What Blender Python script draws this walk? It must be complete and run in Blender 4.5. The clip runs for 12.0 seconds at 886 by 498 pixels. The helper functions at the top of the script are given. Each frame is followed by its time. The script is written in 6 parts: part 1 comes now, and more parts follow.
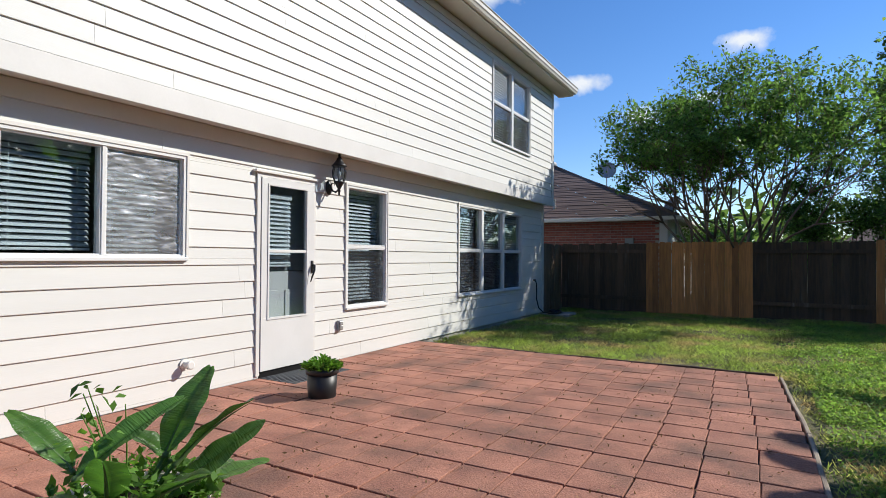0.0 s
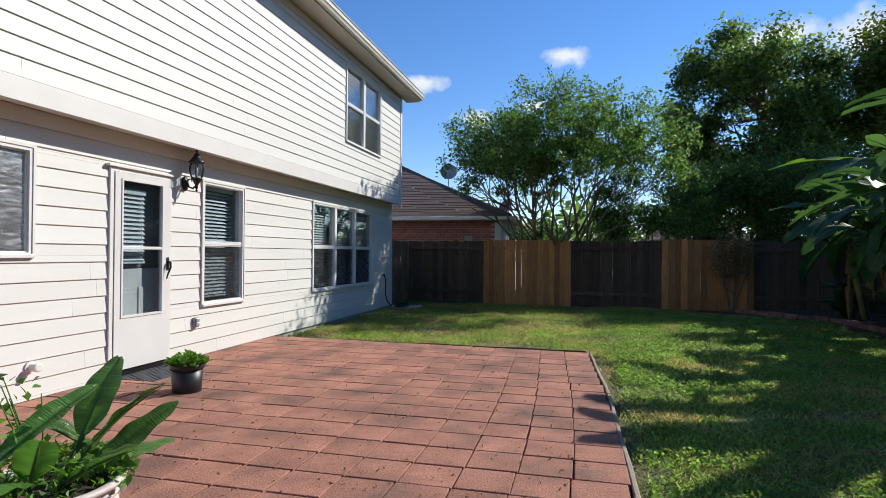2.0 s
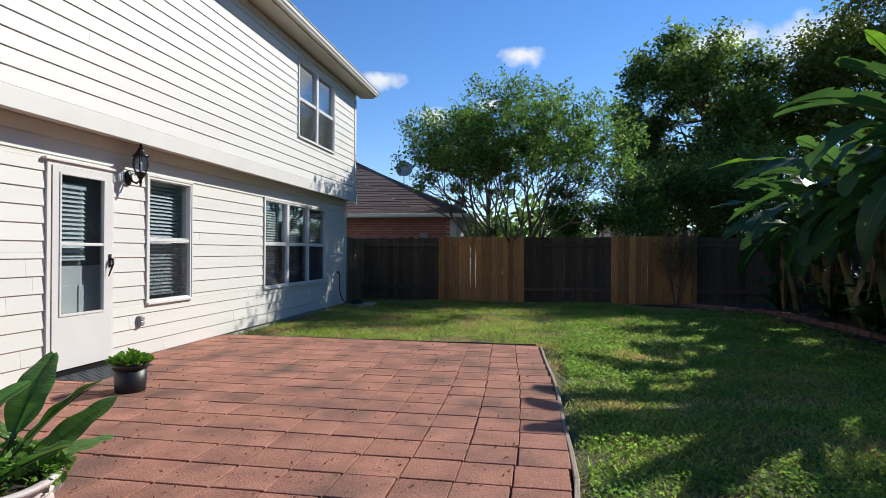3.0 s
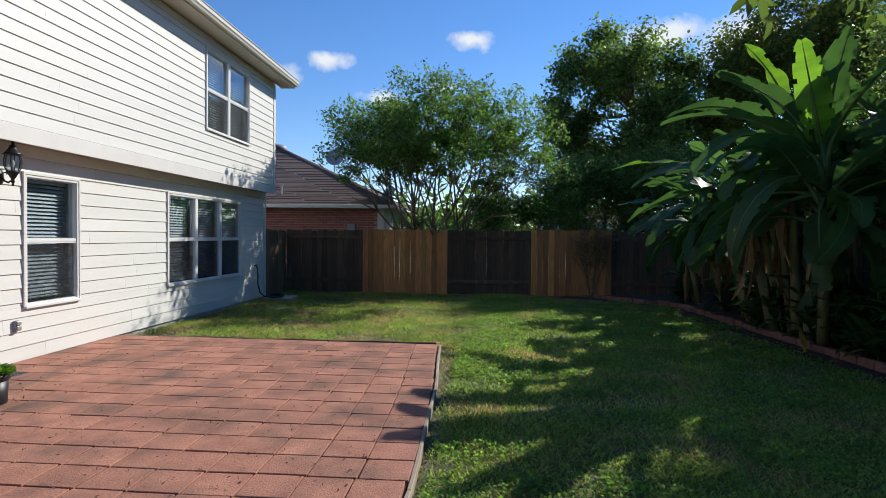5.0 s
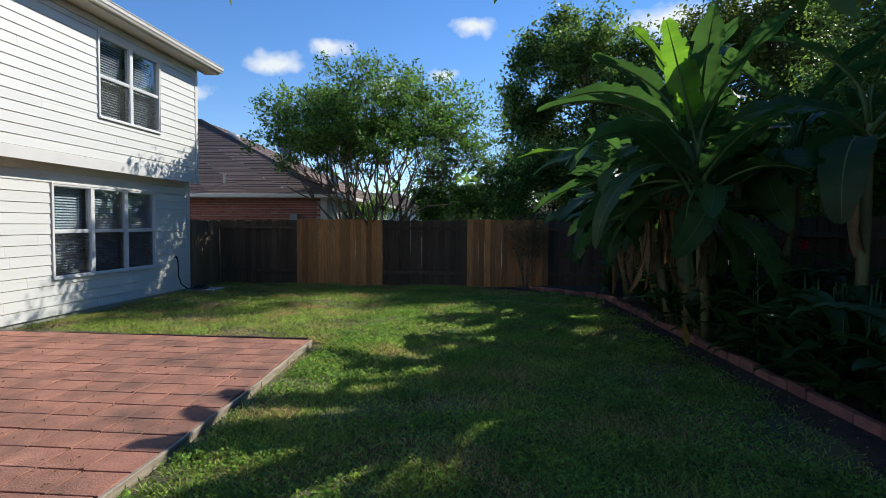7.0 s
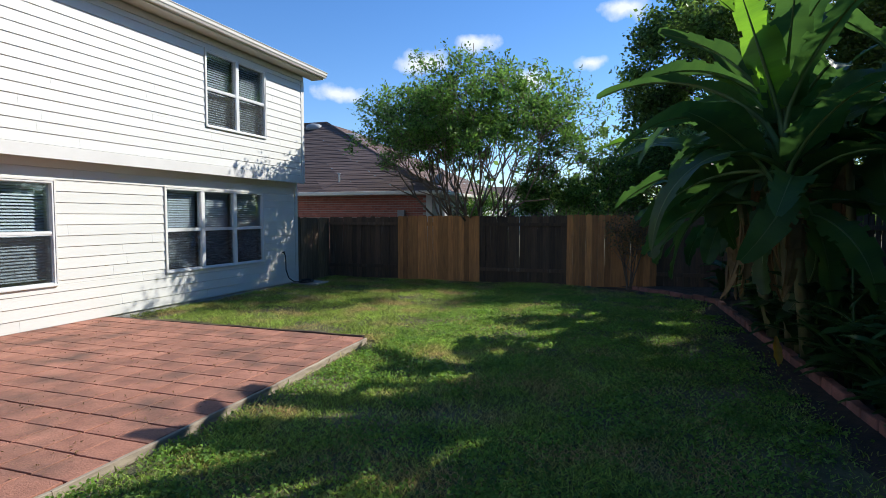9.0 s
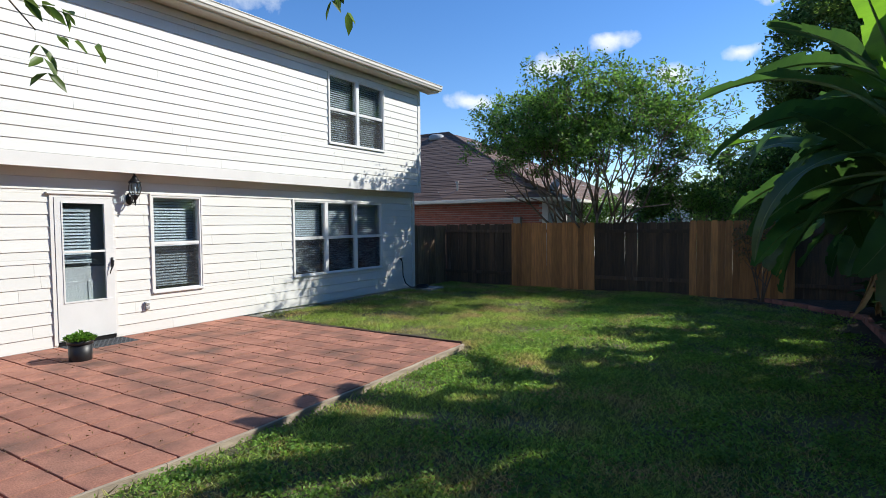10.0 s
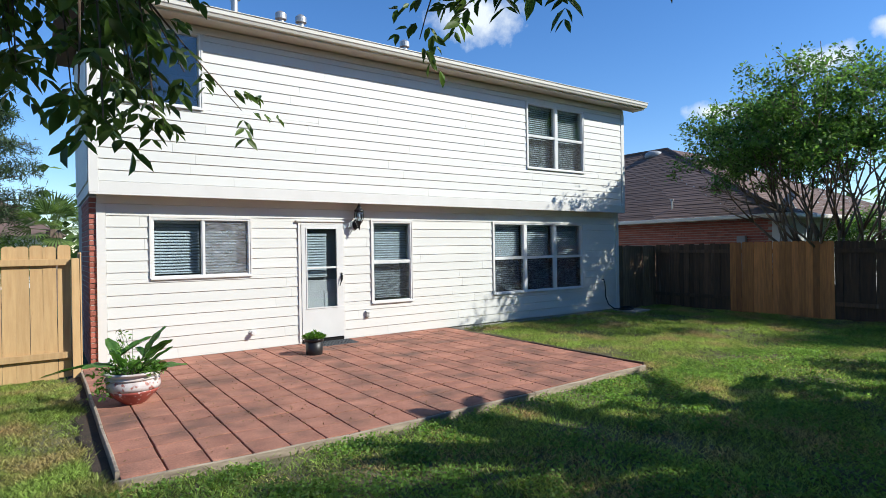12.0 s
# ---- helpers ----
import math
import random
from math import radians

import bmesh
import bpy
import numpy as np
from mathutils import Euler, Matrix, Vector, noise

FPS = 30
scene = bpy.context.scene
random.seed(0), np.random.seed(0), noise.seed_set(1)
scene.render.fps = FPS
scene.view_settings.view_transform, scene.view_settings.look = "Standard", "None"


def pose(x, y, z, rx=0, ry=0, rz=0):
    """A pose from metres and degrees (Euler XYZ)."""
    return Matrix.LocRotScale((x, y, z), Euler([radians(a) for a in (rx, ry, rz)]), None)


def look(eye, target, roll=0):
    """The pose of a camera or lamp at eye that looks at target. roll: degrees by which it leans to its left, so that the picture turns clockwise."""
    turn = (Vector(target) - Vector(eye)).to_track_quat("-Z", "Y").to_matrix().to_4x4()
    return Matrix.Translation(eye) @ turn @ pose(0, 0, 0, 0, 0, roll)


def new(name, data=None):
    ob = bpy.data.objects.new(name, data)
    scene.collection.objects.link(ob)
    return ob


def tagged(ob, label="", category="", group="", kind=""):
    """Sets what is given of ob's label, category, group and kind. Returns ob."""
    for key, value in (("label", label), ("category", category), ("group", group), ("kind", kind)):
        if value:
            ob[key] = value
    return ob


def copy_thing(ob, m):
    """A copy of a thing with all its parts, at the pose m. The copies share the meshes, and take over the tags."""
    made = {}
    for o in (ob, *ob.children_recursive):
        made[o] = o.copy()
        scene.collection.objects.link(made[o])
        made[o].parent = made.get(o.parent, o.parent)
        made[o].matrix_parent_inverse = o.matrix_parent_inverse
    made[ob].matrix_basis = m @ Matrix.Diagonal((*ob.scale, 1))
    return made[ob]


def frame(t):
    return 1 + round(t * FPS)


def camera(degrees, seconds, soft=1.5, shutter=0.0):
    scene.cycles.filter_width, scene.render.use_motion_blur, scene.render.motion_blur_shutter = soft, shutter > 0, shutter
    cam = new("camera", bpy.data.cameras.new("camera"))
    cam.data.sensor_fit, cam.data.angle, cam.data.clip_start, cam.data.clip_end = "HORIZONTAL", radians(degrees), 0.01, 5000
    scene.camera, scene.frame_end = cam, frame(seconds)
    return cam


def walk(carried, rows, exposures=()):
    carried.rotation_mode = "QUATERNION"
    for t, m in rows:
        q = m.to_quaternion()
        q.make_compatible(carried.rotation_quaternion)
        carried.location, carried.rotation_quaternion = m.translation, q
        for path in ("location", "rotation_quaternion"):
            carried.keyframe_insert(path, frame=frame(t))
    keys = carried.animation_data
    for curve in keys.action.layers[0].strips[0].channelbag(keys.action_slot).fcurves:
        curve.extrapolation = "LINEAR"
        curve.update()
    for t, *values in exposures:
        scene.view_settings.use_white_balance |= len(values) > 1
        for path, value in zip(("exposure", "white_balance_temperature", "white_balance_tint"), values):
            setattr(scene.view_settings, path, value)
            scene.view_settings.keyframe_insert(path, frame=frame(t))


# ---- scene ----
cam = camera(75.8, 12.0, soft=0.8)
PATH = [
    (0, (0.002, -0.084, 1.321), (-0.982, 1.657, 1.349), 0.4),
    (0.5, (0.053, -0.307, 1.337), (-0.766, 1.517, 1.356), 0.6),
    (1, (0.051, -0.465, 1.348), (-0.608, 1.423, 1.365), 0.5),
    (1.5, (-0.001, -0.56, 1.346), (-0.547, 1.364, 1.364), 0.4),
    (2, (0.023, -0.653, 1.339), (-0.448, 1.291, 1.355), 0.5),
    (2.5, (0.038, -0.658, 1.325), (-0.358, 1.302, 1.336), 0.4),
    (3, (0.1, -0.695, 1.316), (-0.225, 1.278, 1.325), 0.3),
    (5, (0.752, -0.699, 1.542), (0.607, 1.295, 1.497), 0.6),
    (5.5, (1.131, -0.555, 1.526), (1.02, 1.442, 1.481), 0.6),
    (6, (1.641, -0.487, 1.554), (1.514, 1.508, 1.479), 0.6),
    (6.5, (2.096, -0.375, 1.582), (1.967, 1.619, 1.497), 0.5),
    (8.5, (3.378, 0.035, 1.652), (2.916, 1.978, 1.545), 0.3),
    (9, (3.606, 0.229, 1.676), (2.961, 2.119, 1.564), -0.0),
    (9.5, (3.853, 0.32, 1.7), (2.989, 2.121, 1.59), -0.2),
    (10, (4.1, 0.289, 1.733), (3.041, 1.983, 1.641), -0.5),
    (10.5, (4.36, 0.234, 1.726), (3.12, 1.802, 1.686), -0.7),
    (11, (4.595, 0.274, 1.675), (3.198, 1.704, 1.662), -0.8),
    (11.5, (4.828, 0.402, 1.657), (3.274, 1.661, 1.655), -1.0),
    (12, (4.918, 0.395, 1.679), (3.285, 1.55, 1.676), -0.9),
]
EXPOSURES = [(0.0, 0.22, 6500, 9), (3.0, 0.2, 6500, 9), (5.0, 0.17, 6500, 9), (6.5, 0.17, 6450, 8), (8.5, 0.34, 6400, 8), (9.5, 0.36, 6400, 8), (10.5, 0.35, 6350, 7), (12.0, 0.34, 6300, 6)]
walk(cam, [(t, look(eye, target, roll)) for t, eye, target, roll in PATH], EXPOSURES)


# ---------------------------------------------------------------- light
SUN_AZ, SUN_EL = 44.0, 35.0      # degrees from +x towards +y, and above the horizon
SUN = Vector((math.cos(radians(SUN_EL)) * math.cos(radians(SUN_AZ)), math.cos(radians(SUN_EL)) * math.sin(radians(SUN_AZ)), math.sin(radians(SUN_EL))))


CLOUDS = ((92, 18.5, 0.055), (105.5, 16.4, 0.055), (111, 15, 0.065), (119, 11.8, 0.055), (73.5, 18.2, 0.09), (94.5, 14.5, 0.05), (100, 13.2, 0.055), (141, 21.8, 0.12),
          (115, 24.5, 0.06), (66, 17, 0.13), (250, 24, 0.12))


def make_world():
    w = bpy.data.worlds.new("world")
    scene.world = w
    w.use_nodes = True
    nt = w.node_tree
    nt.nodes.clear()
    n, l = nt.nodes.new, nt.links.new
    out, bg, sky = n("ShaderNodeOutputWorld"), n("ShaderNodeBackground"), n("ShaderNodeTexSky")
    sky.sky_type, sky.sun_disc = "NISHITA", False
    sky.sun_elevation, sky.sun_rotation = radians(SUN_EL), radians(90 - SUN_AZ)
    sky.air_density, sky.dust_density, sky.ozone_density = 1.0, 0.0, 1.5
    # fair-weather clouds: ragged puffs round a few directions (azimuth, elevation, size)
    tc, fine, wob, warp = n("ShaderNodeTexCoord"), n("ShaderNodeTexNoise"), n("ShaderNodeTexNoise"), n("ShaderNodeVectorMath")
    fine.inputs["Scale"].default_value, fine.inputs["Detail"].default_value = 26.0, 8.0
    fine.inputs["Roughness"].default_value = 0.62
    wob.inputs["Scale"].default_value, wob.inputs["Detail"].default_value = 14.0, 3.0
    warp.operation = "MULTIPLY_ADD"
    warp.inputs[1].default_value = (0.07, 0.07, 0.05)
    l(tc.outputs["Generated"], fine.inputs[0])
    l(tc.outputs["Generated"], wob.inputs[0])
    l(wob.outputs[1], warp.inputs[0])
    l(tc.outputs["Generated"], warp.inputs[2])
    total = None
    for az, el, size in CLOUDS:
        d = (math.cos(radians(az)) * math.cos(radians(el)), math.sin(radians(az)) * math.cos(radians(el)), math.sin(radians(el)))
        sub, sq, le, mr = n("ShaderNodeVectorMath"), n("ShaderNodeVectorMath"), n("ShaderNodeVectorMath"), n("ShaderNodeMapRange")
        sub.operation, sq.operation, le.operation = "SUBTRACT", "MULTIPLY", "LENGTH"
        sub.inputs[1].default_value = (d[0] + 0.035, d[1] + 0.035, d[2] + 0.025)
        sq.inputs[1].default_value = (1.0, 1.0, 2.4)
        mr.inputs[1].default_value, mr.inputs[2].default_value, mr.inputs[3].default_value, mr.inputs[4].default_value = size, 0.0, 0.0, 1.0
        l(warp.outputs[0], sub.inputs[0])
        l(sub.outputs[0], sq.inputs[0])
        l(sq.outputs[0], le.inputs[0])
        l(le.outputs["Value"], mr.inputs[0])
        if total is None:
            total = mr.outputs[0]
        else:
            mx = n("ShaderNodeMath")
            mx.operation = "MAXIMUM"
            l(total, mx.inputs[0])
            l(mr.outputs[0], mx.inputs[1])
            total = mx.outputs[0]
    add, ramp, mix = n("ShaderNodeMath"), n("ShaderNodeMapRange"), n("ShaderNodeMix")
    add.operation = "ADD"
    l(total, add.inputs[0])
    l(fine.outputs[0], add.inputs[1])
    ramp.inputs[1].default_value, ramp.inputs[2].default_value = 0.74, 1.3
    gate = n("ShaderNodeMath")
    gate.operation = "GREATER_THAN"
    gate.inputs[1].default_value = 0.001
    l(total, gate.inputs[0])
    cover = n("ShaderNodeMath")
    cover.operation = "MULTIPLY"
    l(add.outputs[0], ramp.inputs[0])
    l(ramp.outputs[0], cover.inputs[0])
    l(gate.outputs[0], cover.inputs[1])
    mix.data_type = "RGBA"
    mix.inputs[7].default_value = (7.4, 7.8, 8.4, 1)
    l(cover.outputs[0], mix.inputs[0])
    hs = n("ShaderNodeHueSaturation")
    hs.inputs["Saturation"].default_value = 1.25
    clear = n("ShaderNodeMix")
    clear.data_type, clear.blend_type = "RGBA", "MULTIPLY"
    clear.inputs[0].default_value = 1.0
    clear.inputs[7].default_value = (1.04, 1.12, 1.38, 1)
    l(sky.outputs[0], hs.inputs["Color"])
    l(hs.outputs[0], clear.inputs[6])
    l(clear.outputs[2], mix.inputs[6])
    l(mix.outputs[2], bg.inputs[0])
    bg.inputs[1].default_value = 0.10
    l(bg.outputs[0], out.inputs[0])


make_world()
sun = new("sun", bpy.data.lights.new("sun", "SUN"))
sun.data.energy, sun.data.angle, sun.data.color = 5.0, radians(0.53), (1.0, 0.955, 0.88)
sun.matrix_world = look(SUN * 60, (0, 0, 0))

# ---------------------------------------------------------------- materials
MATS = {}


def material(name, base, rough=0.7, vary=0.15, scale=6.0, fine=60.0, bump=0.3, metal=0.0, spec=0.5, tint=None, stretch=(1, 1, 1),
             per_object=0.0, island=0.0, dist=0.004, trans=0.0, blotch=None, blotch_scale=1.2, blotch_range=(0.5, 0.7), blotch_across=False):
    """A surface with two scales of variation, relief, and a difference from piece to piece. tint: a second colour; stain: a third, in blotches."""
    if name in MATS:
        return MATS[name]
    m = bpy.data.materials.new(name)
    MATS[name] = m
    m.use_nodes = True
    nt = m.node_tree
    n, l = nt.nodes.new, nt.links.new
    b = nt.nodes["Principled BSDF"]
    tc, mp = n("ShaderNodeTexCoord"), n("ShaderNodeMapping")
    mp.inputs["Scale"].default_value = stretch
    l(tc.outputs["Object"], mp.inputs[0])
    geo = n("ShaderNodeNewGeometry")
    src = mp.outputs[0]
    if per_object:
        oi, vm = n("ShaderNodeObjectInfo"), n("ShaderNodeVectorMath")
        vm.operation = "MULTIPLY_ADD"
        l(oi.outputs["Random"], vm.inputs[0])
        vm.inputs[1].default_value = (37.0, 53.0, 71.0)
        l(mp.outputs[0], vm.inputs[2])
        src = vm.outputs[0]
    a, f = n("ShaderNodeTexNoise"), n("ShaderNodeTexNoise")
    a.inputs["Scale"].default_value, a.inputs["Detail"].default_value = scale, 4
    f.inputs["Scale"].default_value, f.inputs["Detail"].default_value = fine, 5
    l(src, a.inputs[0])
    l(src, f.inputs[0])
    t = tint or tuple(c * 0.94 for c in base)
    m1 = n("ShaderNodeMix")
    m1.data_type = "RGBA"
    m1.inputs[6].default_value, m1.inputs[7].default_value = (*base, 1), (*t, 1)
    r1 = n("ShaderNodeMapRange")
    r1.inputs[1].default_value, r1.inputs[2].default_value, r1.inputs[3].default_value, r1.inputs[4].default_value = 0.35, 0.7, 0.0, 1.0
    l(a.outputs[0], r1.inputs[0])
    l(r1.outputs[0], m1.inputs[0])
    col = m1.outputs[2]
    if blotch:
        sn, sr, ms = n("ShaderNodeTexNoise"), n("ShaderNodeMapRange"), n("ShaderNodeMix")
        sn.inputs["Scale"].default_value, sn.inputs["Detail"].default_value = blotch_scale, 5
        l(geo.outputs["Position"] if blotch_across else tc.outputs["Object"] if not per_object else src, sn.inputs[0])
        sr.inputs[1].default_value, sr.inputs[2].default_value = blotch_range
        l(sn.outputs[0], sr.inputs[0])
        ms.data_type = "RGBA"
        l(sr.outputs[0], ms.inputs[0])
        l(col, ms.inputs[6])
        ms.inputs[7].default_value = (*blotch, 1)
        col = ms.outputs[2]
    hsv = n("ShaderNodeHueSaturation")
    l(col, hsv.inputs["Color"])
    val = n("ShaderNodeMapRange")
    val.inputs[3].default_value, val.inputs[4].default_value = 1 - vary, 1 + vary
    l(f.outputs[0], val.inputs[0])
    v = val.outputs[0]
    for amount, sock in ((per_object, None), (island, geo.outputs["Random Per Island"])):
        if amount:
            if sock is None:
                sock = oi.outputs["Random"]
            mr, mu = n("ShaderNodeMapRange"), n("ShaderNodeMath")
            mr.inputs[3].default_value, mr.inputs[4].default_value = 1 - amount, 1 + amount
            mu.operation = "MULTIPLY"
            l(sock, mr.inputs[0])
            l(mr.outputs[0], mu.inputs[0])
            l(v, mu.inputs[1])
            v = mu.outputs[0]
    l(v, hsv.inputs["Value"])
    l(hsv.outputs[0], b.inputs["Base Color"])
    b.inputs["Roughness"].default_value, b.inputs["Metallic"].default_value = rough, metal
    b.inputs["Specular IOR Level"].default_value = spec
    if bump:
        bp = n("ShaderNodeBump")
        bp.inputs["Strength"].default_value, bp.inputs["Distance"].default_value = bump, dist
        l(f.outputs[0], bp.inputs["Height"])
        l(bp.outputs[0], b.inputs["Normal"])
    if trans:
        tr, mx = n("ShaderNodeBsdfTranslucent"), n("ShaderNodeMixShader")
        g = n("ShaderNodeHueSaturation")
        g.inputs["Value"].default_value, g.inputs["Saturation"].default_value, g.inputs["Hue"].default_value = 1.9, 1.1, 0.495
        l(hsv.outputs[0], g.inputs["Color"])
        l(g.outputs[0], tr.inputs[0])
        mx.inputs[0].default_value = trans
        l(b.outputs[0], mx.inputs[1])
        l(tr.outputs[0], mx.inputs[2])
        l(mx.outputs[0], nt.nodes["Material Output"].inputs[0])
    return m


def glass_material():
    m = bpy.data.materials.new("window_glass")
    m.use_nodes = True
    nt = m.node_tree
    n, l = nt.nodes.new, nt.links.new
    nt.nodes.remove(nt.nodes["Principled BSDF"])
    t, g, f, mx = n("ShaderNodeBsdfTransparent"), n("ShaderNodeBsdfGlossy"), n("ShaderNodeLayerWeight"), n("ShaderNodeMixShader")
    pw, ma = n("ShaderNodeMath"), n("ShaderNodeMath")
    no, bp = n("ShaderNodeTexNoise"), n("ShaderNodeBump")
    no.inputs["Scale"].default_value = 1.3
    bp.inputs["Strength"].default_value, bp.inputs["Distance"].default_value = 0.05, 0.02
    l(no.outputs[0], bp.inputs["Height"])
    l(bp.outputs[0], g.inputs["Normal"])
    t.inputs[0].default_value = (0.74, 0.80, 0.84, 1)
    g.inputs["Roughness"].default_value = 0.01
    pw.operation, ma.operation = "POWER", "MULTIPLY_ADD"
    pw.inputs[1].default_value, ma.inputs[1].default_value, ma.inputs[2].default_value = 3.5, 0.85, 0.09
    l(f.outputs["Facing"], pw.inputs[0])
    l(pw.outputs[0], ma.inputs[0])
    l(ma.outputs[0], mx.inputs[0])
    l(t.outputs[0], mx.inputs[1])
    l(g.outputs[0], mx.inputs[2])
    l(mx.outputs[0], nt.nodes["Material Output"].inputs[0])
    return m


def screen_material(name, cover, colour, metal=0.0, rough=0.6):
    """Woven insect screen: fine threads that let part of the light through."""
    m = bpy.data.materials.new(name)
    m.use_nodes = True
    nt = m.node_tree
    n, l = nt.nodes.new, nt.links.new
    b = nt.nodes["Principled BSDF"]
    b.inputs["Base Color"].default_value, b.inputs["Roughness"].default_value, b.inputs["Metallic"].default_value = (*colour, 1), rough, metal
    t, mx, no, mr, tc, mp = n("ShaderNodeBsdfTransparent"), n("ShaderNodeMixShader"), n("ShaderNodeTexNoise"), n("ShaderNodeMapRange"), n("ShaderNodeTexCoord"), n("ShaderNodeMapping")
    mp.inputs["Scale"].default_value = (1, 6, 30)
    no.inputs["Scale"].default_value, no.inputs["Detail"].default_value = 1.2, 6
    l(tc.outputs["Object"], mp.inputs[0])
    l(mp.outputs[0], no.inputs[0])
    mr.inputs[1].default_value, mr.inputs[2].default_value = 0.35, 0.7
    mr.inputs[3].default_value, mr.inputs[4].default_value = cover - 0.12, cover + 0.12
    l(no.outputs[0], mr.inputs[0])
    l(mr.outputs[0], mx.inputs[0])
    l(t.outputs[0], mx.inputs[1])
    l(b.outputs[0], mx.inputs[2])
    l(mx.outputs[0], nt.nodes["Material Output"].inputs[0])
    return m


GLASS = glass_material()
SCREEN = screen_material("dark_insect_screen", 0.20, (0.03, 0.03, 0.035))
OLD_SCREEN = screen_material("torn_grey_screen", 0.42, (0.62, 0.62, 0.64), 0.7, 0.36)
SIDING = material("white_fibre_cement_siding", (0.68, 0.672, 0.632), 0.55, 0.03, 2.5, 40, 0.25, tint=(0.645, 0.638, 0.598), stretch=(1, 0.25, 3), per_object=0.025, dist=0.002)
TRIM = material("white_painted_trim", (0.71, 0.69, 0.65), 0.5, 0.03, 3, 50, 0.15, tint=(0.67, 0.65, 0.61), dist=0.001)
SOFFIT = material("beige_painted_soffit", (0.62, 0.57, 0.47), 0.6, 0.04, 3, 40, 0.1, tint=(0.58, 0.53, 0.43))
VINYL = material("white_window_vinyl", (0.73, 0.73, 0.71), 0.35, 0.02, 4, 30, 0.05)
DOOR_PAINT = material("white_storm_door_enamel", (0.70, 0.69, 0.665), 0.3, 0.02, 3, 30, 0.05)
GUTTER = material("cream_gutter_metal", (0.74, 0.70, 0.61), 0.4, 0.04, 2, 30, 0.08, tint=(0.68, 0.64, 0.55))
BLIND = material("pale_green_grey_blind_slat", (0.66, 0.71, 0.72), 0.5, 0.03, 5, 40, 0.05)
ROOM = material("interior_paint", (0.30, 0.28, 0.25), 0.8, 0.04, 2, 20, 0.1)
BLACK = material("black_cast_metal", (0.012, 0.012, 0.013), 0.4, 0.2, 12, 80, 0.3, metal=0.2)
LAMP_GLASS = material("clear_bevelled_lamp_glass", (0.75, 0.75, 0.72), 0.12, 0.05, 8, 40, 0.1, spec=0.8)
# the third colour makes darker blotches that run on from slab to slab
PAVER = material("red_concrete_paver", (0.40, 0.18, 0.118), 0.9, 0.62, 3.5, 75, 1.0, tint=(0.27, 0.115, 0.078), per_object=0.12, dist=0.006, blotch=(0.13, 0.072, 0.052), blotch_scale=1.7, blotch_range=(0.47, 0.72), blotch_across=True)
JOINT = material("dark_sandy_joint_soil", (0.16, 0.09, 0.07), 0.95, 0.3, 8, 90, 0.8, tint=(0.09, 0.055, 0.045))
EDGING = material("weathered_timber_edging", (0.40, 0.33, 0.25), 0.85, 0.3, 5, 60, 0.8, tint=(0.20, 0.155, 0.115), stretch=(6, 0.6, 6))
# a darker brown than EDGING, for the board at the lawn end
DARK_EDGING = material("dark_brown_timber", (0.075, 0.045, 0.03), 0.9, 0.2, 5, 60, 0.6, tint=(0.05, 0.03, 0.022), stretch=(0.6, 6, 6))
CEDAR = material("new_cedar_board", (0.47, 0.20, 0.06), 0.75, 0.12, 5, 45, 0.4, tint=(0.29, 0.13, 0.045), stretch=(5, 5, 0.5), per_object=0.38, dist=0.002, blotch=(0.17, 0.08, 0.04), blotch_scale=3.0, blotch_range=(0.68, 0.76))
PINE = material("fresh_pine_board", (0.55, 0.36, 0.17), 0.75, 0.1, 5, 45, 0.4, tint=(0.47, 0.29, 0.13), stretch=(5, 5, 0.5), per_object=0.14, dist=0.002, blotch=(0.28, 0.14, 0.06), blotch_scale=3.0, blotch_range=(0.69, 0.76))
GREYWOOD = material("old_grey_fence_board", (0.100, 0.063, 0.038), 0.9, 0.25, 5, 45, 0.6, tint=(0.062, 0.043, 0.031), stretch=(5, 5, 0.5), per_object=0.3, dist=0.003, blotch=(0.15, 0.125, 0.1), blotch_scale=2.0, blotch_range=(0.6, 0.8))
BROWNWOOD = material("old_brown_fence_board", (0.23, 0.15, 0.09), 0.9, 0.2, 5, 45, 0.5, tint=(0.14, 0.09, 0.055), stretch=(5, 5, 0.5), per_object=0.2, dist=0.003)
BRICK = material("red_house_brick", (0.36, 0.12, 0.085), 0.85, 0.2, 9, 80, 0.5, tint=(0.27, 0.085, 0.06), per_object=0.2, island=0.2)
MORTAR = material("grey_mortar", (0.42, 0.38, 0.33), 0.95, 0.1, 8, 80, 0.4)
SHINGLE = material("brown_asphalt_shingle", (0.165, 0.108, 0.086), 0.92, 0.35, 1.2, 60, 0.6, tint=(0.12, 0.077, 0.062), per_object=0.10, island=0.16)
CONCRETE = material("grey_concrete", (0.42, 0.40, 0.36), 0.9, 0.15, 4, 70, 0.4, tint=(0.32, 0.30, 0.27))
PLASTIC = material("black_plastic", (0.012, 0.012, 0.013), 0.45, 0.15, 6, 40, 0.1)
RUBBER = material("dark_grey_rubber_mat", (0.075, 0.08, 0.085), 0.85, 0.2, 6, 60, 0.4)
METAL = material("galvanised_metal", (0.45, 0.45, 0.44), 0.45, 0.1, 6, 40, 0.1, metal=0.7)
GREYPAINT = material("grey_painted_metal", (0.30, 0.31, 0.32), 0.5, 0.06, 6, 40, 0.1)
SOIL = material("dark_mulch_soil", (0.07, 0.046, 0.03), 0.95, 0.4, 7, 60, 1.0, tint=(0.03, 0.022, 0.016), dist=0.02)
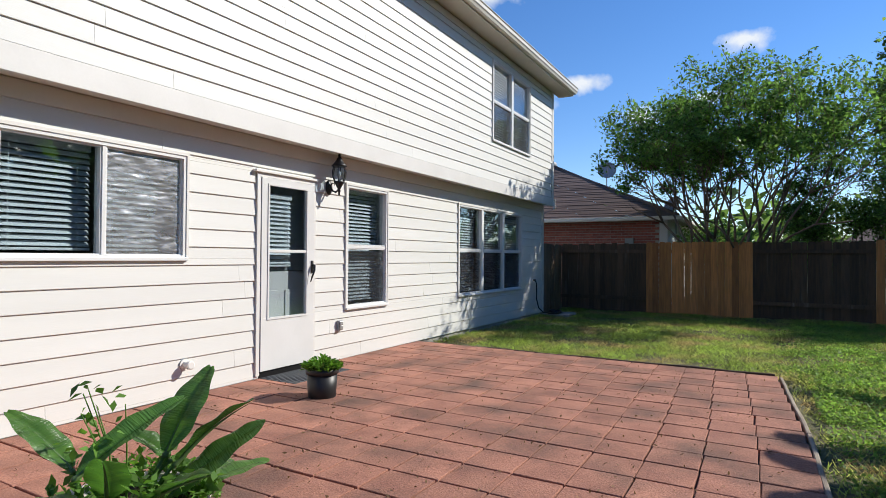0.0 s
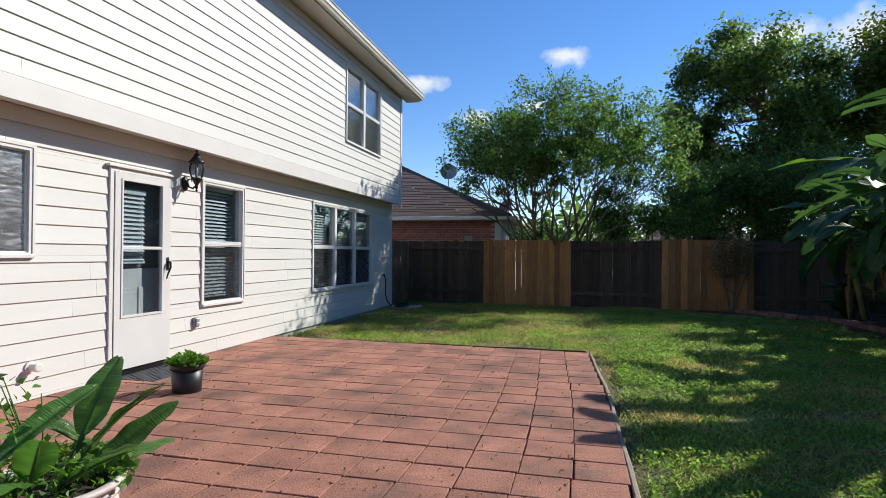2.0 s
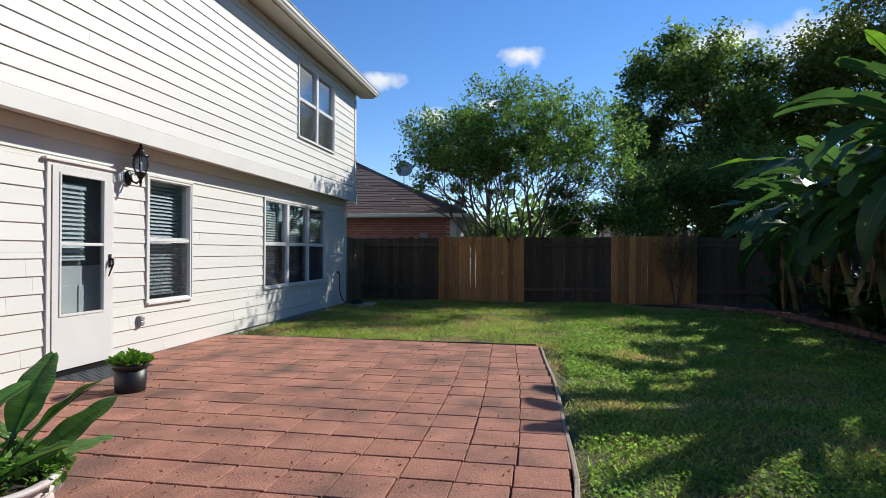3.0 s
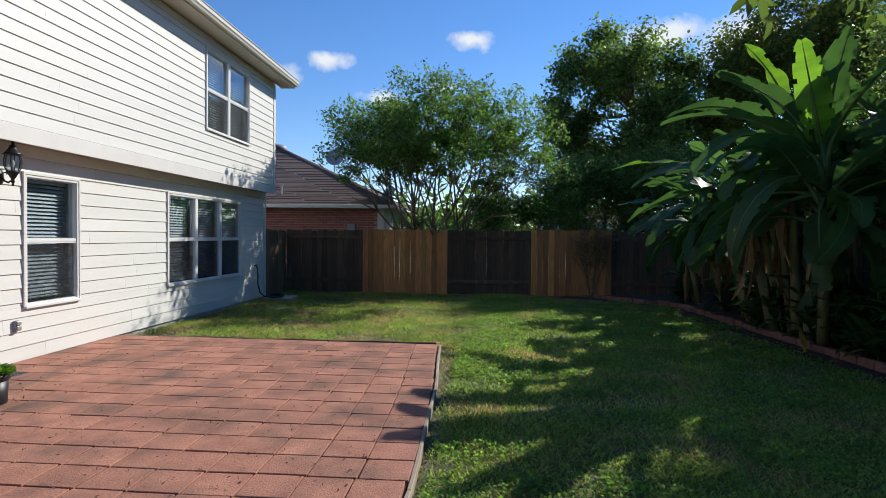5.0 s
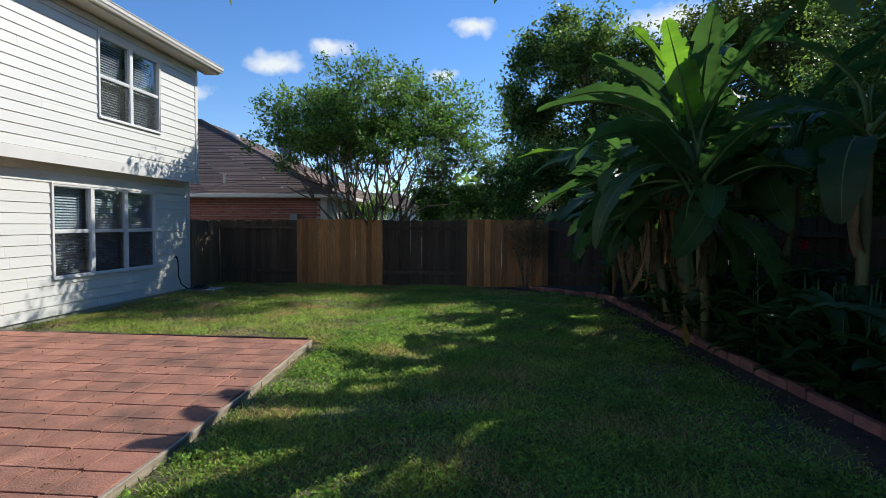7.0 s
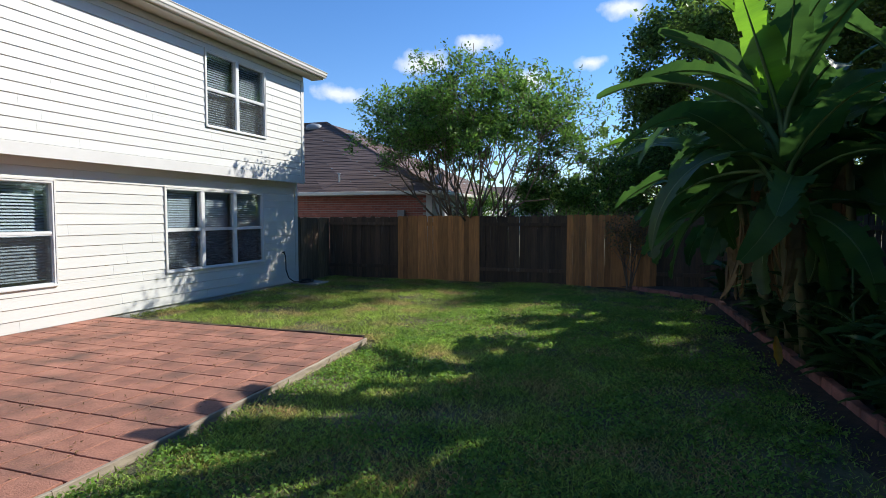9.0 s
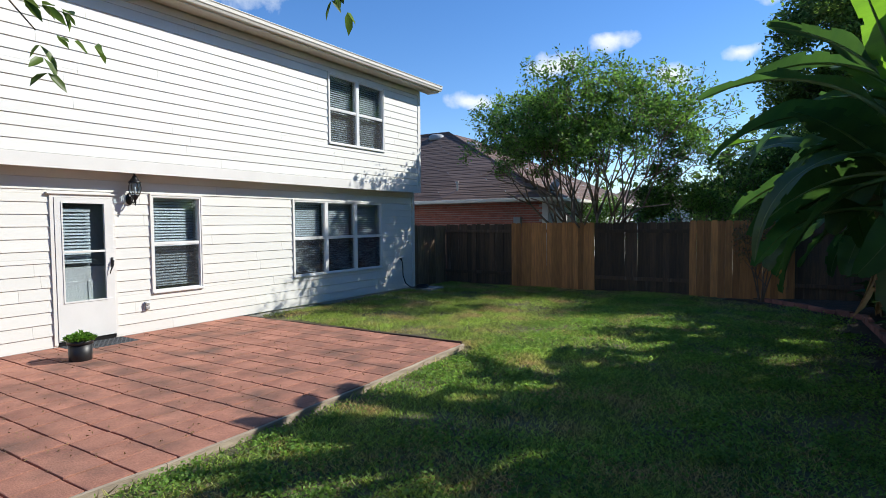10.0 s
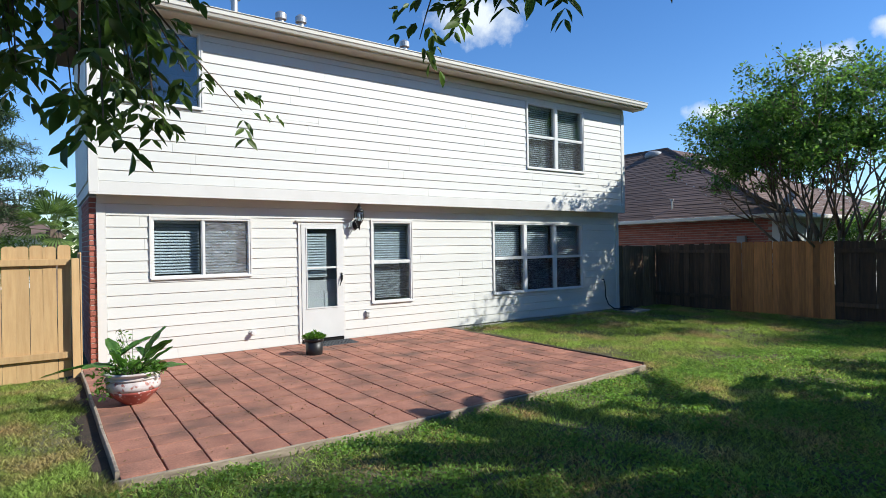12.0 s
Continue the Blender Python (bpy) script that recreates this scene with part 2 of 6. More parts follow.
GROUND = material("lawn_soil_and_thatch", (0.16, 0.145, 0.065), 0.95, 0.35, 3, 45, 1.0, tint=(0.08, 0.078, 0.036), dist=0.02, blotch=(0.22, 0.165, 0.095), blotch_scale=0.9, blotch_range=(0.63, 0.72))
GRASS = material("lawn_grass_blade", (0.265, 0.355, 0.086), 0.6, 0.1, 0.9, 6, 0.0, tint=(0.17, 0.225, 0.055), blotch=(0.36, 0.28, 0.13), blotch_scale=1.3, blotch_range=(0.48, 0.66), island=0.7, trans=0.45, spec=0.25)

# ---------------------------------------------------------------- builders


def box(bm, x0, y0, z0, x1, y1, z1, bevel=0.0):
    """An upright box between two corners, with its edges rounded by bevel."""
    r = bmesh.ops.create_cube(bm, size=1, matrix=Matrix.LocRotScale(((x0 + x1) / 2, (y0 + y1) / 2, (z0 + z1) / 2), None, (abs(x1 - x0), abs(y1 - y0), abs(z1 - z0))))
    if bevel:
        es = list({e for v in r["verts"] for e in v.link_edges})
        bmesh.ops.bevel(bm, geom=es, offset=bevel, segments=2, affect="EDGES", profile=0.5)


def boxes(*rows, bevel=0.0):
    bm = bmesh.new()
    for r in rows:
        box(bm, *r, bevel=bevel)
    return bm


def mesh_of(name, bm, mat, smooth=False):
    me = bpy.data.meshes.new(name)
    bm.to_mesh(me)
    bm.free()
    for m in (mat if isinstance(mat, tuple) else (mat,)):
        if m:
            me.materials.append(m)
    if smooth:
        me.polygons.foreach_set("use_smooth", [True] * len(me.polygons))
    return me


def part(name, bm, mat, parent, label="", smooth=False):
    """Links a bmesh, or a mesh that is shared, as one object under parent."""
    me = bm if isinstance(bm, bpy.types.Mesh) else mesh_of(name, bm, mat, smooth)
    ob = new(name, me)
    ob.parent = parent
    return tagged(ob, label)


def thing(name, label, category, at=(0, 0, 0), group="", kind=""):
    ob = new(name)
    ob.empty_display_size = 0.1
    ob.location = at
    return tagged(ob, label, category, group, kind)


def soup(name, verts, faces, mat):
    """A mesh from arrays of corners and faces, for what is too many for a bmesh."""
    me = bpy.data.meshes.new(name)
    verts = np.asarray(verts, dtype=np.float32)
    faces = np.asarray(faces, dtype=np.int32)
    k = faces.shape[1]
    me.vertices.add(len(verts))
    me.vertices.foreach_set("co", verts.ravel())
    me.loops.add(faces.size)
    me.loops.foreach_set("vertex_index", faces.ravel())
    me.polygons.add(len(faces))
    me.polygons.foreach_set("loop_start", np.arange(0, faces.size, k, dtype=np.int32))
    me.update(calc_edges=True)
    me.materials.append(mat)
    return me


def lathe(bm, profile, segments=32, at=(0, 0, 0)):
    """A turned shape from (radius, height) pairs, low to high."""
    rings = []
    for r, z in profile:
        rings.append([bm.verts.new((at[0] + r * math.cos(2 * math.pi * i / segments), at[1] + r * math.sin(2 * math.pi * i / segments), at[2] + z)) for i in range(segments)])
    for a, b in zip(rings, rings[1:]):
        for i in range(segments):
            bm.faces.new((a[i], a[(i + 1) % segments], b[(i + 1) % segments], b[i]))
    for ring, flip in ((rings[0], True), (rings[-1], False)):
        if len(ring) > 2:
            bm.faces.new(list(reversed(ring)) if flip else ring)
    return bm


def tube(bm, pts, radii, sides=8):
    """A tapered tube along points."""
    pts = [Vector(p) for p in pts]
    rings = []
    for i, p in enumerate(pts):
        d = (pts[min(i + 1, len(pts) - 1)] - pts[max(i - 1, 0)]).normalized()
        u = d.orthogonal().normalized() if i == 0 else (u - d * u.dot(d)).normalized()
        w = d.cross(u)
        r = radii[i] if hasattr(radii, "__len__") else radii
        rings.append([bm.verts.new(p + r * (math.cos(2 * math.pi * k / sides) * u + math.sin(2 * math.pi * k / sides) * w)) for k in range(sides)])
    for a, b in zip(rings, rings[1:]):
        for k in range(sides):
            bm.faces.new((a[k], a[(k + 1) % sides], b[(k + 1) % sides], b[k]))
    bm.faces.new(list(reversed(rings[0])))
    bm.faces.new(rings[-1])
    return bm


def cut(rect, hole):
    """What is left of a rectangle (y0, z0, y1, z1) round a hole."""
    y0, z0, y1, z1 = rect
    a0, b0, a1, b1 = hole
    if a0 >= y1 or a1 <= y0 or b0 >= z1 or b1 <= z0:
        return [rect]
    left = []
    if b0 > z0:
        left.append((y0, z0, y1, b0))
    if b1 < z1:
        left.append((y0, b1, y1, z1))
    lo, hi = max(z0, b0), min(z1, b1)
    if a0 > y0:
        left.append((y0, lo, a0, hi))
    if a1 < y1:
        left.append((a1, lo, y1, hi))
    return left


def cut_all(rects, holes):
    for h in holes:
        rects = [q for r in rects for q in cut(r, h)]
    return rects


# ---------------------------------------------------------------- the house
LOW, UP = -4.5, -4.25            # faces of the ground floor wall and of the jettied upper wall
Y0, Y1 = 1.05, 12.6              # ends of the house
EXPO, EXPO_UP = 0.1655, 0.157    # height of a siding course below and above
# openings: y0, z0, y1, z1
W_SLIDE = (1.74, 1.29, 3.19, 2.20)
W_MID = (5.43, 0.68, 6.29, 2.20)
W_TRIPLE = (8.38, 0.67, 11.21, 2.21)
DOOR = (4.0, 0.10, 4.86, 2.17)
W_UP = (9.19, 3.42, 11.02, 4.87)
W_UPLEFT = (1.05 + 0.30, 3.84, 2.42, 4.98)


def board(y0, y1, z0, z1, x, lap0, expo):
    """A lapped siding board: thick at its lower edge, thin at the top."""
    t = lambda z: 0.019 - 0.0125 * min(1.0, max(0.0, (z - lap0) / expo))
    bm = bmesh.new()
    v = [bm.verts.new(p) for p in ((x - 0.004, y0, z0), (x + t(z0) - 0.002, y0, z0), (x + t(z0), y0, z0 + 0.003), (x + t(z1), y0, z1), (x - 0.004, y0, z1),
                                   (x - 0.004, y1, z0), (x + t(z0) - 0.002, y1, z0), (x + t(z0), y1, z0 + 0.003), (x + t(z1), y1, z1), (x - 0.004, y1, z1))]
    for a in range(5):
        b = (a + 1) % 5
        bm.faces.new((v[a], v[b], v[b + 5], v[a + 5]))
    bm.faces.new(v[4::-1])
    bm.faces.new(v[5:])
    bmesh.ops.recalc_face_normals(bm, faces=bm.faces)
    return bm


def clad_wall(name, label, x, y0, y1, z0, z1, start, holes, mat, top=None, expo=EXPO):
    """A wall with openings through it, and its courses of lapped boards."""
    rng = random.Random(name)
    wall = part(name, boxes(*[(x - 0.20, r[0], r[1], x - 0.004, r[2], r[3]) for r in cut_all([(y0, z0, y1, z1)], holes)]), mat, None)
    tagged(wall, label, "wall", kind="structure")
    z, row = start, 0
    last = top if top is not None else z1
    while z < last - 0.01:
        hi = min(z + expo, last)
        joints = [y0 + 0.11]
        y = y0 + 0.4 + rng.random() * 3.2
        while y < y1 - 0.5:
            joints.append(y)
            y += 3.66
        joints.append(y1 - 0.11)
        for a, b in zip(joints, joints[1:]):
            gap = 0.0012
            for r in cut_all([(a + gap, max(z, z0 + 0.012), b - gap, hi)], holes):
                if r[2] - r[0] > 0.01 and r[3] - r[1] > 0.006:
                    part("siding_board", board(r[0], r[2], r[1], r[3], x, z, expo), mat, wall)
        z += expo
        row += 1
    for a, b in ((y0 - 0.008, y0 + 0.108), (y1 - 0.108, y1 + 0.008)):
        part("corner_board", boxes((x - 0.02, a, z0, x + 0.026, b, last), bevel=0.003), TRIM, wall)
    return wall


def grow(h, d):
    return (h[0] - d, h[1] - d, h[2] + d, h[3] + d)


LOW_HOLES = [W_SLIDE, W_MID, W_TRIPLE, DOOR]
UP_HOLES = [W_UP, W_UPLEFT]
wall_low = clad_wall("wall_ground_floor", "white lapped siding wall of the ground floor", LOW, Y0, Y1, 0.06, 2.56, 0.0735, [grow(h, 0.002) for h in LOW_HOLES], SIDING, top=2.389)
part("frieze_board", boxes((LOW - 0.004, Y0, 2.392, LOW + 0.022, Y1, 2.53), bevel=0.003), TRIM, wall_low)
wall_up = clad_wall("wall_upper_floor", "white lapped siding wall of the upper floor", UP, Y0 - 0.1, Y1 - 0.05, 2.53, 5.12, 2.69, [grow(h, 0.002) for h in UP_HOLES], SIDING, top=4.98, expo=EXPO_UP)
part("skirt_board", boxes((UP - 0.004, Y0 - 0.1, 2.50, UP + 0.024, Y1 - 0.05, 2.687), bevel=0.003), TRIM, wall_up)
part("frieze_board", boxes((UP - 0.004, Y0 - 0.1, 4.985, UP + 0.022, Y1 - 0.05, 5.09), bevel=0.003), TRIM, wall_up)
tagged(part("overhang_soffit", boxes((LOW - 0.02, Y0 - 0.1, 2.535, UP - 0.006, Y1 - 0.05, 2.56)), SOFFIT, None), "beige painted soffit under the upper floor", "soffit", kind="structure")
tagged(part("foundation", boxes((-7.3, Y0 + 0.02, -0.3, LOW - 0.012, Y1 - 0.02, 0.07)), CONCRETE, None), "grey concrete house slab edge", "foundation", kind="structure")

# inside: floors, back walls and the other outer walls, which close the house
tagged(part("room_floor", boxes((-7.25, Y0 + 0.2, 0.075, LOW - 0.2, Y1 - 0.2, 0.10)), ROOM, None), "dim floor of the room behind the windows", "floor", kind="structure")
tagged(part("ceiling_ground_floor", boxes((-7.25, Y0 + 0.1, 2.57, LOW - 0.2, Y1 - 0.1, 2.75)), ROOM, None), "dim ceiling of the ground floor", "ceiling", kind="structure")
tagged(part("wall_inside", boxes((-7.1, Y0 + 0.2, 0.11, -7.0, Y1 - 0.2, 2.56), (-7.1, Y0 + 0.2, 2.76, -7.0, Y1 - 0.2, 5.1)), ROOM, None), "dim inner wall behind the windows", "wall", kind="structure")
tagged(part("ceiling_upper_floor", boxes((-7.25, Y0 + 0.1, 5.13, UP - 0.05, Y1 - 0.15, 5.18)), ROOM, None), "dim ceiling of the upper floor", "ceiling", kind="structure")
side = tagged(part("wall_south_upper", boxes((-7.3, Y0 - 0.1, 2.53, UP - 0.025, Y0 + 0.08, 5.12)), SIDING, None), "white siding end wall of the upper floor", "wall", kind="structure")
for k in range(15):
    z = 2.69 + k * EXPO_UP
    part("siding_board", boxes((-7.3, Y0 - 0.118, z, UP - 0.03, Y0 - 0.1005, min(z + EXPO_UP - 0.004, 5.05))), SIDING, side)
tagged(part("wall_south", boxes((-7.3, Y0 + 0.012, 0.06, LOW - 0.21, Y0 + 0.2, 2.53)), MORTAR, None), "mortar-jointed end wall of the ground floor", "wall", kind="structure")
tagged(part("wall_north", boxes((-7.3, Y1 - 0.2, 0.06, LOW - 0.21, Y1 - 0.01, 5.12)), SIDING, None), "white siding end wall", "wall", kind="structure")
tagged(part("wall_west", boxes((-7.5, Y0, 0.0, -7.3, Y1, 5.12)), SIDING, None), "white siding wall on the far side of the house", "wall", kind="structure")

# roof, eaves and gutter
EAVE_X = -3.80


def house_roof():
    x0, x1, y0, y1, z = -8.0, EAVE_X - 0.10, Y0 - 0.45, Y1 + 0.34, 5.23
    xm, rise = (x0 + x1) / 2, 0.68
    hip = 2.0
    bm = bmesh.new()
    v = [bm.verts.new(p) for p in ((x0, y0, z), (x1, y0, z), (x1, y1, z), (x0, y1, z), (xm, y0 + hip, z + rise), (xm, y1 - hip, z + rise))]
    for f in ((0, 1, 4), (1, 2, 5, 4), (2, 3, 5), (3, 0, 4, 5), (3, 2, 1, 0)):
        bm.faces.new([v[i] for i in f])
    roof = tagged(part("roof", bm, SHINGLE, None), "brown shingle hip roof of the white house", "roof", kind="structure")
    part("eave_soffit", boxes((UP + 0.001, Y0 - 0.45, 5.115, x1 + 0.01, Y1 + 0.32, 5.14)), SOFFIT, roof, "beige eave soffit")
    part("fascia", boxes((x1 + 0.011, Y0 - 0.45, 5.10, x1 + 0.02, Y1 + 0.33, 5.26)), GUTTER, roof)
    part("fascia", boxes((UP + 0.001, Y1 + 0.322, 5.10, x1 + 0.01, Y1 + 0.345, 5.26)), GUTTER, roof)
    return roof


def gutter(y0, y1, x, z, parent):
    """A rolled metal gutter with a stepped front."""
    prof = ((0, 0.12), (0, 0.0), (0.07, 0.0), (0.085, 0.035), (0.10, 0.05), (0.105, 0.11), (0.118, 0.115), (0.118, 0.125), (0.098, 0.125), (0.096, 0.055), (0.08, 0.042), (0.066, 0.006), (0.006, 0.006), (0.006, 0.12))
    bm = bmesh.new()
    a = [bm.verts.new((x + p, y0, z + q)) for p, q in prof]
    b = [bm.verts.new((x + p, y1, z + q)) for p, q in prof]
    k = len(prof)
    for i in range(k):
        bm.faces.new((a[i], a[(i + 1) % k], b[(i + 1) % k], b[i]))
    bm.faces.new(a[::-1])
    bm.faces.new(b)
    bmesh.ops.recalc_face_normals(bm, faces=bm.faces)
    return part("gutter", bm, GUTTER, parent, "cream rolled metal gutter")


roof = house_roof()
gutter(Y0 - 0.45, Y1 + 0.33, EAVE_X - 0.08, 5.13, roof)


def roof_vent(x, y, z, height, radius):
    t = thing("roof_vent", "galvanised metal vent pipe with a cap on the roof", "vent", (x, y, z), "roof vents")
    part("pipe", lathe(bmesh.new(), [(radius * 1.5, -0.25), (radius * 1.5, 0.02), (radius, 0.04), (radius, height)], 16), METAL, t, smooth=False)
    part("cap", lathe(bmesh.new(), [(radius * 1.1, height - 0.05), (radius * 1.7, height - 0.03), (radius * 1.7, height + 0.07), (radius * 0.9, height + 0.11)], 16), METAL, t)


def blind(y0, y1, z0, z1, x, label):
    """A lowered venetian blind: head rail, bottom rail, cords and every slat."""
    t = thing("window_blind", label, "blind", (x, (y0 + y1) / 2, z1), "venetian blinds")
    w = (y1 - y0) / 2
    part("head_rail", boxes((-0.025, -w, -0.05, 0.025, w, 0.0), bevel=0.003), BLIND, t)
    n = int((z1 - z0 - 0.09) / 0.046)
    bm = bmesh.new()
    box(bm, -0.025, -w, -0.0015, 0.025, w, 0.0015)
    bmesh.ops.rotate(bm, verts=bm.verts, cent=(0, 0, 0), matrix=Matrix.Rotation(radians(46), 3, "Y"))
    me = mesh_of("slat", bm, BLIND)
    for i in range(n):
        s = part("slat", me, None, t)
        s.location = (0, 0, -0.08 - i * 0.046)
    part("bottom_rail", boxes((-0.022, -w, -0.085 - n * 0.046, 0.022, w, -0.065 - n * 0.046), bevel=0.003), BLIND, t)
    for q in (-0.7, 0.7):
        part("cord", boxes((0.027, q * w - 0.002, -0.07 - n * 0.046, 0.029, q * w + 0.002, -0.05)), BLIND, t)


def crumpled(x, y0, z0, y1, z1):
    """A loose, creased sheet of screen."""
    bm = bmesh.new()
    n = 80
    g = [[bm.verts.new((x + 0.005 * noise.noise(Vector((i * 0.05, j * 0.09, 2.0))) + 0.0028 * noise.noise(Vector((i * 0.07, j * 0.45, 5.0))) + 0.0026 * abs(noise.noise(Vector((i * 0.14 + j * 0.12, j * 0.9, 9.0)))), y0 + (y1 - y0) * i / n, z0 + (z1 - z0) * j / n)) for j in range(n + 1)] for i in range(n + 1)]
    for i in range(n):
        for j in range(n):
            bm.faces.new((g[i][j], g[i + 1][j], g[i + 1][j + 1], g[i][j + 1]))
    return bm


def window(name, label, hole, x, columns, slide=False, old_screen=False, blinds=True, fixed=False):
    """A vinyl window in its opening: trim, frame, mullions, meeting rails, panes and screens, with a blind behind each light."""
    y0, z0, y1, z1 = hole
    t = tagged(thing(name, label, "window", (0, 0, 0)), kind="structure")
    q, face = 0.028, x + 0.028
    part("window_frame", boxes((x - 0.09, y0, z1 - q, face, y1, z1), (x - 0.09, y0, z0, face, y1, z0 + q), (x - 0.09, y0, z0 + q, face, y0 + q, z1 - q), (x - 0.09, y1 - q, z0 + q, face, y1, z1 - q)), VINYL, t)
    part("window_sill", boxes((x + 0.001, y0 - 0.015, z0 - 0.018, face + 0.022, y1 + 0.015, z0 + 0.012), bevel=0.004), VINYL, t)
    part("window_trim", boxes((x + 0.012, y0 - 0.026, z0 - 0.015, x + 0.036, y0 - 0.001, z1 + 0.028), (x + 0.012, y1 + 0.001, z0 - 0.015, x + 0.036, y1 + 0.026, z1 + 0.028), (x + 0.012, y0 - 0.001, z1 + 0.001, x + 0.036, y1 + 0.001, z1 + 0.028)), TRIM, t)
    ys = [y0 + q] + [c for c in columns] + [y1 - q]
    for c in columns:
        m = 0.016 if slide else 0.046
        part("mullion", boxes((x - 0.085, c - m, z0 + q, face - 0.006, c + m, z1 - q), bevel=0.003), VINYL, t)
    m = 0.016 if slide else 0.046
    for i, (a, b) in enumerate(zip(ys, ys[1:])):
        a = a + (m if i else 0)
        b = b - (m if i < len(ys) - 2 else 0)
        lights = [(z0 + q, z1 - q)] if (slide or fixed) else [(z0 + q, (z0 + z1) / 2 - 0.02), ((z0 + z1) / 2 + 0.02, z1 - q)]
        if len(lights) == 2:
            part("meeting_rail", boxes((x - 0.06, a, (z0 + z1) / 2 - 0.017, face - 0.012, b, (z0 + z1) / 2 + 0.017), bevel=0.003), VINYL, t)
        for k, (c, d) in enumerate(lights):
            s = 0.011
            part("sash", boxes((x - 0.05, a, d - s, face - 0.016, b, d), (x - 0.05, a, c, face - 0.016, b, c + s), (x - 0.05, a, c + s, face - 0.016, a + s, d - s), (x - 0.05, b - s, c + s, face - 0.016, b, d - s)), VINYL, t)
            p = part("pane", boxes((x - 0.032, a + s, c + s, x - 0.028, b - s, d - s)), GLASS, t)
            p.visible_shadow = False
            if (k == 0 and not slide and not fixed) or (slide and i == 1):
                if old_screen:
                    part("screen", crumpled(x - 0.01, a + s + 0.002, c + s + 0.002, b - s - 0.002, d - s - 0.002), OLD_SCREEN, t, "crumpled silvery insect screen", smooth=True)
                else:
                    part("screen", boxes((x - 0.012, a + s + 0.001, c + s + 0.001, x - 0.0115, b - s - 0.001, d - s - 0.001)), SCREEN, t, "dark insect screen")
        if blinds:
            blind(a + 0.012, b - 0.012, z0 + q, z1 - q, x - 0.14, "pale lowered venetian blind behind the window glass")
    return t


window("window_1", "white sliding window with blinds and a torn silvery screen", W_SLIDE, LOW, [2.47], slide=True, old_screen=True)
window("window_2", "white single-hung window with lowered blinds", W_MID, LOW, [])
window("window_3", "white triple single-hung window with lowered blinds", W_TRIPLE, LOW, [9.32, 10.27])
window("window_4", "white double single-hung upstairs window with blinds", W_UP, UP, [10.1])
window("window_5", "large fixed upstairs window reflecting the sky", W_UPLEFT, UP, [], fixed=True, blinds=False)

# ---------------------------------------------------------------- the storm door, the lamp and small fittings


def storm_door():
    y0, z0, y1, z1 = DOOR
    x = LOW
    t = tagged(thing("door_1", "white storm door, closed, with a half-lowered glass", "door"), kind="structure")
    part("door_frame", boxes((x - 0.15, y0, z0, x + 0.035, y0 + 0.045, z1), (x - 0.15, y1 - 0.03, z0, x + 0.035, y1, z1), (x - 0.15, y0 + 0.045, z1 - 0.04, x + 0.035, y1 - 0.03, z1)), TRIM, t)
    part("drip_cap", boxes((x + 0.002, y0 - 0.04, z1 + 0.002, x + 0.06, y1 + 0.02, z1 + 0.028), bevel=0.004), TRIM, t)
    part("threshold", boxes((x - 0.15, y0 + 0.045, z0 - 0.03, x + 0.02, y1 - 0.03, z0 + 0.03)), BLACK, t, "dark metal threshold")
    a, b = y0 + 0.05, y1 - 0.034
    ga, gb, gc, gd = 4.15, 4.70, 0.68, 2.05
    leaf = part("door_leaf", boxes((x + 0.012, a, z0 + 0.04, x + 0.045, b, gc), (x + 0.012, a, gd, x + 0.045, b, z1 - 0.044), (x + 0.012, a, gc, x + 0.045, ga, gd), (x + 0.012, gb, gc, x + 0.045, b, gd), bevel=0.002), DOOR_PAINT, t)
    part("glazing_bead", boxes((x + 0.0455, ga - 0.02, gc - 0.02, x + 0.053, gb + 0.02, gc), (x + 0.0455, ga - 0.02, gd, x + 0.053, gb + 0.02, gd + 0.02), (x + 0.0455, ga - 0.02, gc, x + 0.053, ga, gd), (x + 0.0455, gb, gc, x + 0.053, gb + 0.02, gd)), DOOR_PAINT, leaf)
    part("glass_rail", boxes((x + 0.014, ga, 1.355, x + 0.048, gb, 1.385), bevel=0.003), DOOR_PAINT, leaf)
    for q, r in ((gc, 1.354), (1.386, gd)):
        pane = part("pane", boxes((x + 0.022, ga, q, x + 0.026, gb, r)), GLASS, leaf)
        pane.visible_shadow = False
    h = bmesh.new()
    tube(h, [(x + 0.05, b - 0.035, 1.22), (x + 0.085, b - 0.035, 1.215), (x + 0.095, b - 0.045, 1.16), (x + 0.085, b - 0.075, 1.08), (x + 0.075, b - 0.085, 1.03)], [0.014, 0.014, 0.012, 0.009, 0.006])
    box(h, x + 0.046, b - 0.052, 1.13, x + 0.056, b - 0.018, 1.27, bevel=0.004)
    part("door_handle", h, BLACK, leaf, "black curved lever handle", smooth=True)
    # the panelled door behind the glass
    inner = part("inner_door", boxes((x - 0.13, y0 + 0.05, z0 + 0.04, x - 0.09, y1 - 0.034, 1.15), bevel=0.002), DOOR_PAINT, t, "white panelled inner door")
    w = (b - a) / 2
    for k in range(2):
        q = a + 0.10 + k * (w - 0.03)
        part("door_panel", boxes((x - 0.089, q, 0.45, x - 0.078, q + w - 0.15, 0.95), bevel=0.006), DOOR_PAINT, inner)
    part("door_panel", boxes((x - 0.13, y0 + 0.05, 1.16, x - 0.10, y1 - 0.034, z1 - 0.05)), material("blind_fabric", (0.26, 0.28, 0.28), 0.6, 0.05, 4, 40, 0.1), inner, "dim grey glazing of the inner door")
    blind(ga - 0.01, ga + 0.40, 1.2, 1.98, x - 0.06, "narrow pale blind behind the door glass")


